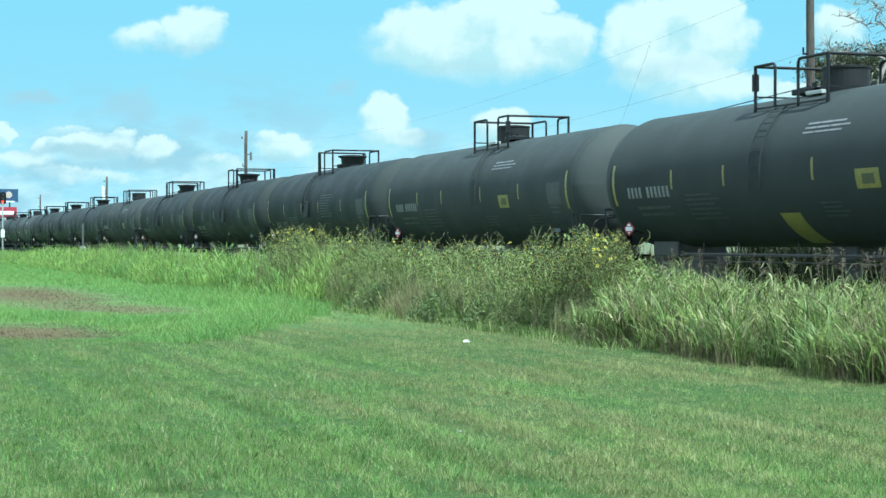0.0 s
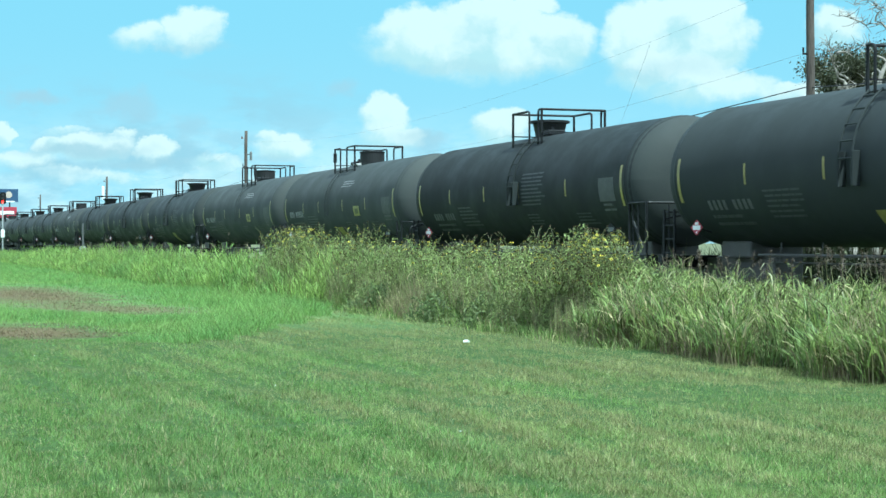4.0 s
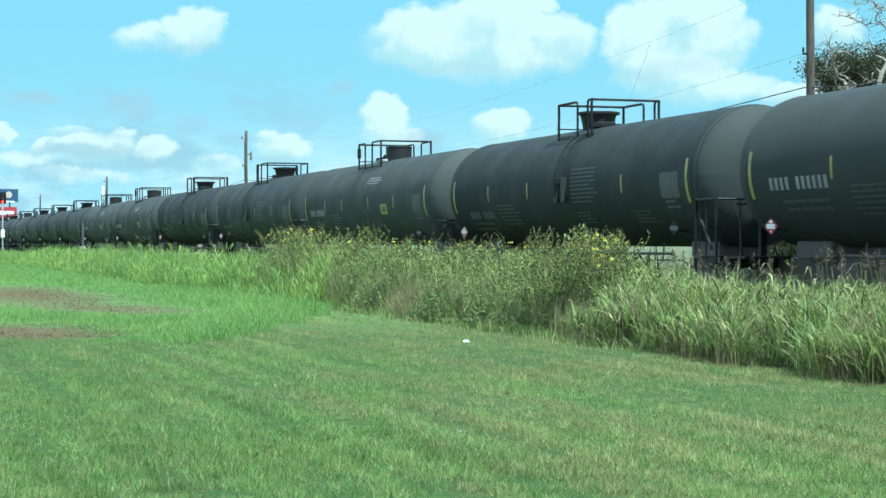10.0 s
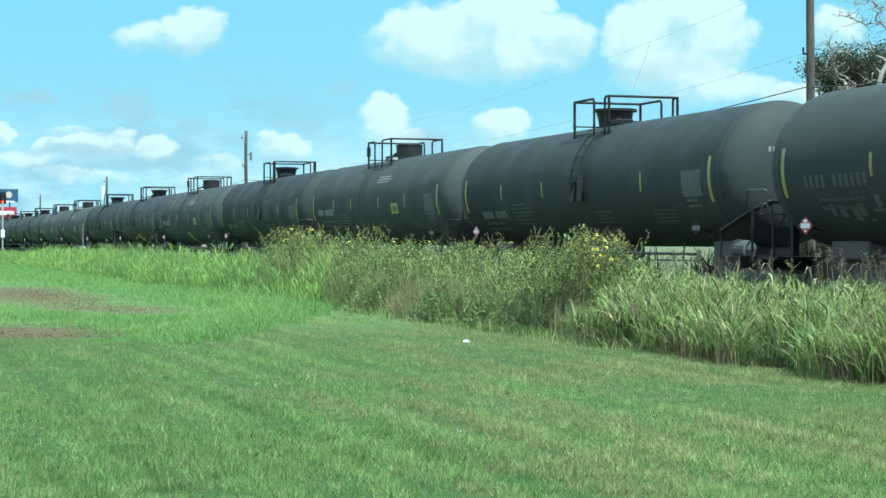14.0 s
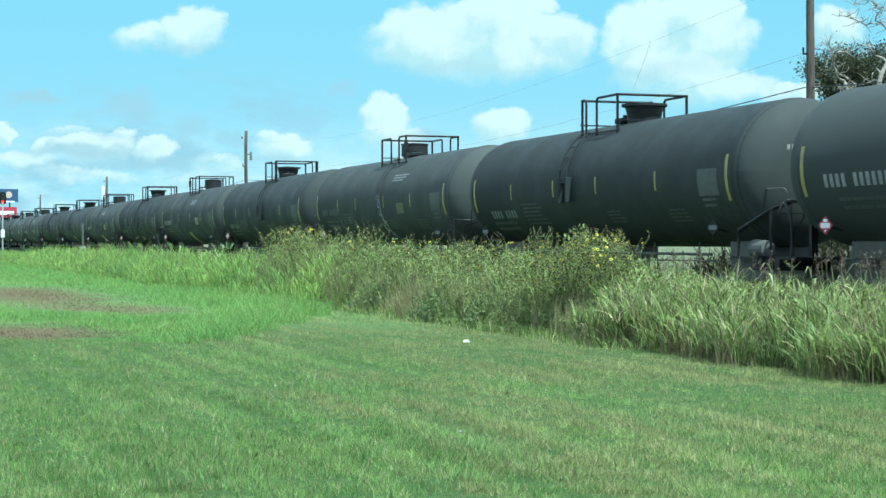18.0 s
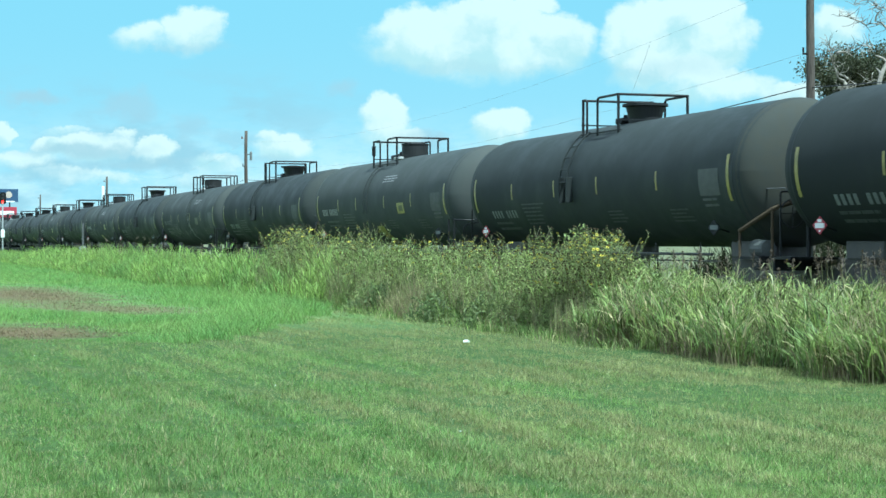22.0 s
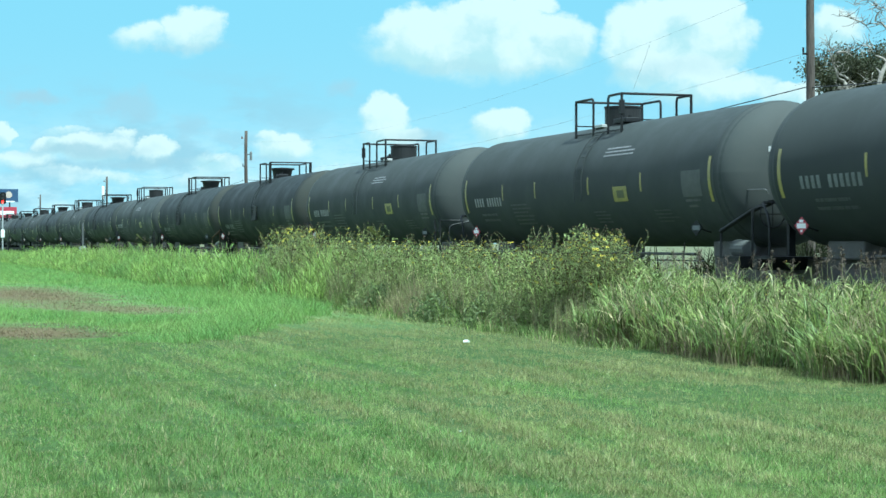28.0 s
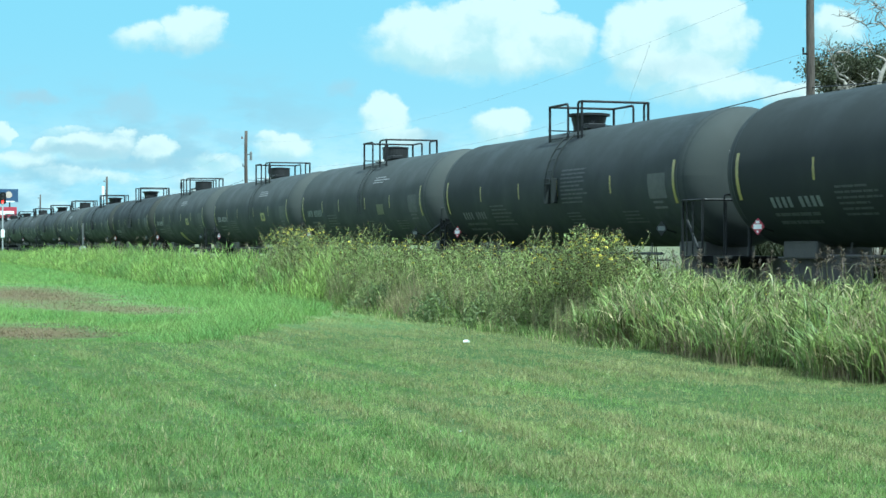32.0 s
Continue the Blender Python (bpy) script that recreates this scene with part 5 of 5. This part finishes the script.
    # finer grass that grows through the flowering weeds, low where it meets the lawn
    tufts = 1100
    cs = 25 + 29 * nr.random(tufts)
    cl = EDGE + 0.1 + 2.2 * nr.random(tufts) ** 1.3
    cl = cl + 0.3 * lumps(plan(cl, cs), 0.8, 5)
    tall = strip_height(cs) * np.clip((cl - EDGE) / 0.9, 0.25, 1) * nr.uniform(0.6, 1.0, tufts) * (1 + 0.25 * np.clip(lumps(plan(cl, cs), 0.8, 41), -1.2, 1.2))
    for name, mat, k in (("weed_grass", "reed", 15000), ("bright_weed_grass", "lush", 13000)):
        who = nr.integers(0, tufts, k)
        off = nr.normal(0, 0.13, (k, 2))
        head = np.arctan2(off[:, 1], off[:, 0]) + nr.normal(0, 0.9, k)
        ob = blades(name, plan(cl[who], cs[who]) + off, tall[who] * nr.uniform(0.4, 1.05, k), nr.uniform(0.009, 0.02, k), nr.uniform(0.05, 0.5, k), mat, nr, 3, curl=1.1, heading=head)
        tagged(ob, "fine green grass growing through the flowering weeds", "tall grass", kind="stuff")
    k = 7000
    s = 24 + 29 * nr.random(k)
    lat = EDGE - 0.25 + 0.8 * nr.random(k) + 0.3 * lumps(plan(np.full(k, EDGE), s), 0.45, 25)
    ob = blades("verge_grass", plan(lat, s), nr.uniform(0.08, 0.3, k) * (1 + np.clip(lat - EDGE, -0.3, 0.8)), nr.uniform(0.008, 0.016, k), nr.uniform(0.2, 1.2, k), "reed", nr, 2, curl=0.9)
    tagged(ob, "uneven longer grass where the mown lawn ends", "grass", kind="stuff")
    # thin stalks at the foot of the ballast, the train's shade in their colour
    tufts = 420
    cs, cl = 13 + 19 * nr.random(tufts), 13.2 + 2.6 * nr.random(tufts)
    k = 5200
    who = nr.integers(0, tufts, k)
    off = nr.normal(0, 0.12, (k, 2))
    xy = plan(cl[who], cs[who]) + off
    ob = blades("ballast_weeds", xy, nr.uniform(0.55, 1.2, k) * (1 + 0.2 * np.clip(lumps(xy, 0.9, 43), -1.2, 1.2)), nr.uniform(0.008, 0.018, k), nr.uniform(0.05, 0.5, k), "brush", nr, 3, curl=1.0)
    tagged(ob, "thin weed stalks beside the ballast, shade put into their colour", "weeds", kind="stuff")
    # green-brown stems of the flowering weeds
    k = 4500
    s, lat = 25 + 27 * nr.random(k), EDGE + 0.2 + 1.6 * nr.random(k) ** 1.4
    xy = plan(lat + 0.22 * lumps(plan(lat, s), 0.8, 5), s)
    ob = blades("weed_stems", xy, nr.uniform(0.5, 1.0, k) * strip_height(s), nr.uniform(0.006, 0.012, k), nr.uniform(0.02, 0.3, k), "stem", nr, 3)
    tagged(ob, "thin upright stems among the flowering weeds", "weed stems", kind="stuff")


def build_brush():
    """Rank weeds behind the track, coloured near black for the shade under the train."""
    nr = np.random.default_rng(17)
    tufts = 1600
    cl, cs = 21.6 + 2.6 * nr.random(tufts), np.where(nr.random(tufts) < 0.5, 22 + 21.5 * nr.random(tufts), 50.5 + 38 * nr.random(tufts))
    k = 24000
    who = nr.integers(0, tufts, k)
    xy = plan(cl[who], cs[who]) + nr.normal(0, 0.2, (k, 2))
    high = nr.uniform(0.6, 1.8, k) * (1 + 0.25 * np.clip(lumps(xy, 1.2, 31), -1, 1))
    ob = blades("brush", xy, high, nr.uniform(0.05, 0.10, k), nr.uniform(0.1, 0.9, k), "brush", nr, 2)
    tagged(ob, "rank brush behind the railway, shade put into its leaf colour", "brush", kind="stuff")


build_lawn()
build_rank()
build_weeds()
build_brush()


def leafy(bm, p, d, up, size):
    """One heart-shaped, folded leaf."""
    side = d.cross(up).normalized()
    droop = up * -0.25 * size
    a, m, t = p, p + d * size * 0.5, p + d * size + droop
    l, r = p + d * size * 0.35 + side * size * 0.2 + up * size * 0.1, p + d * size * 0.35 - side * size * 0.2 + up * size * 0.1
    va, vm, vt, vl, vr = (bm.verts.new(x) for x in (a, m, t, l, r))
    for f in ((va, vl, vm), (vl, vt, vm), (va, vm, vr), (vm, vt, vr)):
        bm.faces.new(f)


def flower_head(seed):
    """A small yellow daisy flower: petals and a brown disc, facing up its z."""
    rng = random.Random(seed)
    bm = bmesh.new()
    for i in range(13):
        a = 2 * math.pi * i / 13 + rng.uniform(-0.1, 0.1)
        d, s = Vector((math.cos(a), math.sin(a), rng.uniform(-0.1, 0.25))), Vector((-math.sin(a), math.cos(a), 0))
        r = rng.uniform(0.028, 0.038)
        vs = [bm.verts.new(x) for x in (d * 0.012, d * r * 0.6 + s * 0.01, d * r, d * r * 0.6 - s * 0.01)]
        bm.faces.new(vs)
    lathe(bm, [(-0.008, 0.004), (0.0, 0.014), (0.006, 0.011), (0.008, 0.002)], 8)
    mesh = bpy.data.meshes.new("flower")
    bm.to_mesh(mesh)
    bm.free()
    mesh.materials.append(MAT["petal"])
    mesh.materials.append(MAT["disc"])
    for i, poly in enumerate(mesh.polygons):
        poly.material_index = 0 if i < 13 else 1
    return mesh


FLOWERS = [flower_head(i) for i in range(3)]


def build_sunflower(seed, high, flowers):
    rng = random.Random(seed)
    plant = thing("wild_sunflower", "", "wild sunflower")
    stem, leaf = bmesh.new(), bmesh.new()
    ends = []

    def shoot(p, d, r, length, depth):
        pts, rs = [p.copy()], [r]
        n = 6 if depth == 0 else 4
        for i in range(n):
            d = (d + Vector((rng.uniform(-1, 1), rng.uniform(-1, 1), 0.5)) * 0.13).normalized()
            p = p + d * length / n
            pts.append(p.copy())
            rs.append(r * (1 - 0.6 * (i + 1) / n))
            for j in range(5 if depth else 3):
                a = rng.uniform(0, 2 * math.pi)
                ld = Vector((math.cos(a), math.sin(a), rng.uniform(-0.4, 0.5))).normalized()
                leafy(leaf, p - d * rng.uniform(0, length / n), ld, Vector((0, 0, 1)), rng.uniform(0.03, 0.07) * (1.3 if p.z < high * 0.6 else 0.75))
            if depth < 2 and i >= (1 if depth == 0 else 1):
                for j in range(2 if depth == 0 else 1):
                    a = rng.uniform(0, 2 * math.pi)
                    shoot(p.copy(), Vector((math.cos(a), math.sin(a), rng.uniform(0.7, 1.5))).normalized(), rs[-1] * 0.7, length * rng.uniform(0.28, 0.42), depth + 1)
        ends.append((p, d))
        tube(stem, pts, rs, 5)

    shoot(Vector((0, 0, -0.05)), Vector((rng.uniform(-0.1, 0.1), rng.uniform(-0.1, 0.1), 1)), 0.011, high * 0.86, 0)
    # bare wands that stand out of the crown
    for i in range(5):
        p = rng.choice([e[0] for e in ends if e[0].z > high * 0.55])
        a = rng.uniform(0, 6.3)
        tip = p + Vector((0.12 * math.cos(a), 0.12 * math.sin(a), rng.uniform(0.06, 0.22)))
        mid = p.lerp(tip, 0.55) + Vector((rng.uniform(-0.03, 0.03), rng.uniform(-0.03, 0.03), 0))
        tube(stem, [p, mid, tip], [0.005, 0.004, 0.003], 5)
        for q in (mid, p.lerp(tip, 0.3), p.lerp(tip, 0.8)):
            b = rng.uniform(0, 6.3)
            leafy(leaf, q, Vector((math.cos(b), math.sin(b), 0.4)).normalized(), Vector((0, 0, 1)), rng.uniform(0.03, 0.05))
        ends.append((tip, (tip - mid).normalized()))
    part("stem", stem, "stem", plant)
    tagged(part("leaf_tangle", leaf, "weed", plant, "rough grey-green leaves"), kind="stuff")
    bm = bmesh.new()
    for p, d in ends:
        lathe(bm, [(-0.012, 0.003), (-0.004, 0.014), (0.006, 0.016), (0.012, 0.006)], 6, "z", p)
    tagged(part("spent_bloom", bm, "disc", plant, "dry brown spent flower heads"), kind="stuff")
    ends.sort(key=lambda e: -e[0].z)
    for p, d in rng.sample(ends[:12], 3) + rng.sample(ends[len(ends) // 4:], flowers):
        f = new("flower", rng.choice(FLOWERS))
        f.parent = plant
        tagged(f, "yellow flower with a brown middle")
        face = (d + Vector((rng.uniform(-0.3, 0.9), rng.uniform(-1.2, 0.2), 0.3))).normalized()
        f.matrix_basis = Matrix.Translation(p) @ face.to_track_quat("Z", "Y").to_matrix().to_4x4() @ Matrix.Scale(rng.uniform(0.6, 1.0), 4)
    return plant


SWAYING = []


def place_sunflowers():
    rng = random.Random(12)
    kinds = [(1.72, 8), (1.5, 7), (1.62, 8), (1.3, 6), (1.15, 4), (1.5, 8)]
    spots = []
    for i in range(28):      # the tall clump in the middle
        spots.append((rng.uniform(11.5, 12.8), rng.gauss(28.3, 0.95), (0, 1, 2, 5)))
    for i in range(30):      # the far clump
        spots.append((rng.uniform(11.5, 14.0), rng.uniform(44.5, 53.0), (0, 1, 2, 5)))
    for i in range(40):      # lower ones between
        spots.append((rng.uniform(11.5, 14.0), rng.uniform(31.0, 45.0), (1, 3, 4)))
    spots.append((12.6, 22.4, (4,)))
    made = {}
    for lat, s, which in spots:
        w = rng.choice(which)
        m = pose(*at(lat, s), 0, 0, rng.uniform(0, 360)) @ Matrix.Scale(1.14 if s > 44 else 1.0, 4)
        if w not in made:
            made[w] = build_sunflower(70 + w, *kinds[w])
            made[w].matrix_basis = m
            p = made[w]
        else:
            p = copy_thing(made[w], m)
        SWAYING.append(p)
        tagged(p, ("tall" if kinds[w][0] > 1.55 else "low") + " wild sunflower with small yellow flowers among the weeds", "wild sunflower", "wild sunflowers by the railway")


def build_seed_stalk(seed, high, leaves=4, reach=1.0, pale=False):
    rng = random.Random(seed)
    plant = thing("seed_stalk", "", "grass stalk")
    bm = bmesh.new()
    pts = [Vector((0.05 * math.sin(i * 0.5 + seed), 0.04 * math.cos(i * 0.6), -0.05 + high * i / 8)) for i in range(9)]
    tube(bm, pts, [0.006 - 0.0004 * i for i in range(9)], 5)
    part("stem", bm, "stem", plant)
    bm = bmesh.new()
    for i in range(leaves):
        p = pts[2 + i % 6]
        a = rng.uniform(0, 6.3)
        d = Vector((math.cos(a), math.sin(a), 0))
        s = Vector((-math.sin(a), math.cos(a), 0))
        row = [(p + (d * x + Vector((0, 0, z))) * reach, w * reach) for x, z, w in ((0, 0, .010), (.12, .16, .014), (.26, .19, .011), (.4, .08, .002))]
        for (p0, w0), (p1, w1) in zip(row, row[1:]):
            bm.faces.new([bm.verts.new(x) for x in (p0 - s * w0, p0 + s * w0, p1 + s * w1, p1 - s * w1)])
    tagged(part("leaves", bm, "pale" if pale else "reed", plant, "long arching pale leaves" if pale else ""), kind="stuff")
    if pale:
        return plant
    bm = bmesh.new()
    top = pts[-1]
    for i in range(22):
        # thin drooping side branches with small seeds
        t, a = rng.random(), rng.uniform(0, 6.3)
        d = Vector((math.cos(a), math.sin(a), 0))
        s = Vector((-math.sin(a), math.cos(a), 0))
        p0, r = top + Vector((0, 0, -0.12 + 0.3 * t)), rng.uniform(0.05, 0.13) * (1 - 0.65 * t)
        for j in range(8):
            f = (j + rng.random()) / 8
            p = p0 + d * r * f + Vector((0, 0, 0.12 * f - 0.1 * f * f))
            e = (d + Vector((0, 0, rng.uniform(-0.6, 1.4)))) * 0.012
            bm.faces.new([bm.verts.new(x) for x in (p - e, p + s * 0.005, p + e, p - s * 0.005)])
        q = p0 + d * r + Vector((0, 0, 0.02))
        bm.faces.new([bm.verts.new(x) for x in (p0 - s * 0.0015, p0 + s * 0.0015, q)])
    tube(bm, [top - Vector((0, 0, 0.12)), top + Vector((0.02, 0, 0.2))], [0.003, 0.0012], 4)
    tagged(part("seed_head", bm, "seed", plant, "brown loose seed head"), kind="stuff")
    return plant


def place_stalks():
    rng = random.Random(31)
    made = [build_seed_stalk(i, h) for i, h in enumerate((1.25, 1.36, 1.44, 1.15))]
    for i in range(78):
        lat, s = rng.uniform(11.6, 14.4), rng.uniform(17.0, 26.0) if i < 56 else rng.uniform(28, 60)
        m = pose(*at(lat, s), rng.uniform(-10, 10), rng.uniform(-10, 10), rng.uniform(0, 360)) @ Matrix.Scale(rng.uniform(0.9, 1.12), 4)
        if i < 4:
            p = made[i]
            p.matrix_basis = m
        else:
            p = copy_thing(made[i % 4], m)
        SWAYING.append(p)
        tagged(p, "tall grass stalk with a brown seed head by the railway", "grass stalk", "grass stalks by the railway")


def place_pale_stalks():
    """A few tall half-dry stalks with long leaves, before the dark running gear."""
    made = [build_seed_stalk(20 + i, h, 9, 0.85, True) for i, h in enumerate((1.42, 1.28, 1.34))]
    for i, (lat, s, turn) in enumerate(((12.5, 22.2, 0), (12.3, 22.6, 80), (12.8, 21.7, 200), (12.6, 20.6, 140), (12.9, 24.2, 30), (13.0, 19.6, 250), (12.2, 25.3, 310))):
        m = pose(*at(lat, s), 3 - i, i - 2, turn)
        if i < 3:
            p = made[i]
            p.matrix_basis = m
        else:
            p = copy_thing(made[i % 3], m)
        SWAYING.append(p)
        tagged(p, "tall half-dry grass stalk with long pale leaves", "grass stalk", "grass stalks by the railway")


place_sunflowers()
place_stalks()
place_pale_stalks()


def build_forbs():
    """The leafy tangle between the stems."""
    nr = np.random.default_rng(9)
    k = 270000
    s = np.where(nr.random(k) < 0.06, nr.normal(28.4, 0.9, k), np.where(nr.random(k) < 0.025, 11 + 14 * nr.random(k), 25.5 + 27 * nr.random(k)))
    lat = EDGE + 0.2 + 2.8 * nr.random(k) ** 1.3
    xy = plan(lat, s)
    lat = lat + 0.25 * lumps(xy, 0.8, 5)
    xy = plan(lat, s)
    cap = strip_height(s) * np.clip((lat - EDGE) / 0.9, 0.3, 1) * 0.8 * (1 + 0.32 * np.clip(lumps(xy, 0.5, 22), -1.2, 1.2))
    z = cap * nr.random(k) ** 0.6
    # a thick clump of wild sunflower
    heap = np.exp(-((s - 28.5) / 0.85) ** 2 - ((lat - 12.2) / 0.65) ** 2)
    z = z * (1 + 0.45 * heap)
    keep = (lat > EDGE + 0.22 + 0.4 * np.exp(-((s - 37.0) / 1.5) ** 2)) & (lumps(xy, 1.3, 23) > -0.7)
    c = np.concatenate([xy, z[:, None]], 1)[keep]
    ob = foliage(c, nr, 0.035, "weed", None, "leafy_weeds", 0.3, 0.6)
    tagged(ob, "tangle of small dull green weed leaves", "weeds", kind="stuff")


build_forbs()


def build_docks():
    """Dark broad leaves in low clumps where the weeds meet the lawn."""
    nr = np.random.default_rng(19)
    c = []
    for lat, s, wide, high, k in ((11.35, 38.6, 0.7, 0.75, 2600), (11.3, 34.0, 0.5, 0.6, 1600), (11.4, 30.6, 0.8, 0.7, 2400)):
        p = np.stack([nr.normal(lat, 0.28, k), nr.normal(s, wide, k)], 1)
        z = high * nr.random(k) * np.exp(-((p[:, 1] - s) / wide / 1.6) ** 2)
        c.append(np.concatenate([plan(p[:, 0], p[:, 1]), z[:, None]], 1))
    ob = foliage(np.concatenate(c), nr, 0.05, "dock", None, "dock_leaves", 0.22, 0.8)
    tagged(ob, "dark green dock leaves low among the weeds", "weeds", kind="stuff")


build_docks()


def build_litter():
    bm = bmesh.new()
    rng = random.Random(2)
    top = [bm.verts.new((0.075 * math.cos(a) * rng.uniform(0.6, 1.2), 0.05 * math.sin(a) * rng.uniform(0.6, 1.2), rng.uniform(0.03, 0.075))) for a in (2 * math.pi * i / 9 for i in range(9))]
    c = bm.verts.new((0, 0, 0.085))
    low = [bm.verts.new((v.co.x * 0.8, v.co.y * 0.8, 0.0)) for v in top]
    for i in range(9):
        j = (i + 1) % 9
        bm.faces.new((top[i], top[j], c))
        bm.faces.new((low[i], low[j], top[j], top[i]))
    ob = part("paper_scrap", bm, "litter")
    tagged(ob, "crumpled white paper scrap lying on the lawn", "litter", "scraps of litter")
    ob.matrix_basis = pose(0.38, 28.2, 0, 0, 0, 15) @ Matrix.Diagonal((0.75, 0.75, 0.6, 1))
    for x, y, size in ((-5.75, 24.5, 0.24), (-1.87, 19.4, 0.2), (0.15, 14.7, 0.16)):
        bit = copy_thing(ob, pose(x, y, 0.025, 0, 0, 40 * x) @ Matrix.Diagonal((size, size, size, 1)))
        tagged(bit, "tiny white paper shred caught in the grass", "litter", "scraps of litter")


build_litter()


def motions():
    times = [2.0 * i for i in range(17)]
    for k, car in CARS:
        walk(car, [(t, car_pose(k, t)) for t in times])
    # weeds nod a little in the draught of the train
    rng = random.Random(6)
    for p in SWAYING:
        rest, a, pace, way = p.matrix_basis.copy(), rng.uniform(0, 6.3), rng.uniform(0.8, 1.5), rng.uniform(0.3, 0.8)
        lean = lambda t: Matrix.Rotation(radians(way * math.sin(a + pace * 2.2 * t)), 4, "Y") @ Matrix.Rotation(radians(0.6 * way * math.sin(2 * a + pace * 1.7 * t)), 4, "X")
        walk(p, [(t * 0.8, rest @ lean(t * 0.8)) for t in range(41)])
    # the wheels roll: a row for every 80 degrees
    step, r = radians(80), 0.455
    turns = int(travelled(32.0) / r / step) + 2
    clock = np.linspace(0, 34, 3401)
    run = np.array([travelled(t) for t in clock])
    rows = [(float(np.interp(i * step * r, run, clock)), i * step) for i in range(turns)]
    for k, car in CARS:
        if 1 <= k <= 18:
            for bogie in car.children:
                for ws in bogie.children:
                    if ws.name.startswith("wheelset"):
                        x, y, z = ws.location
                        walk(ws, [(t, Matrix.Translation((x, y, z)) @ Matrix.Rotation(a, 4, "Y")) for t, a in rows])


motions()
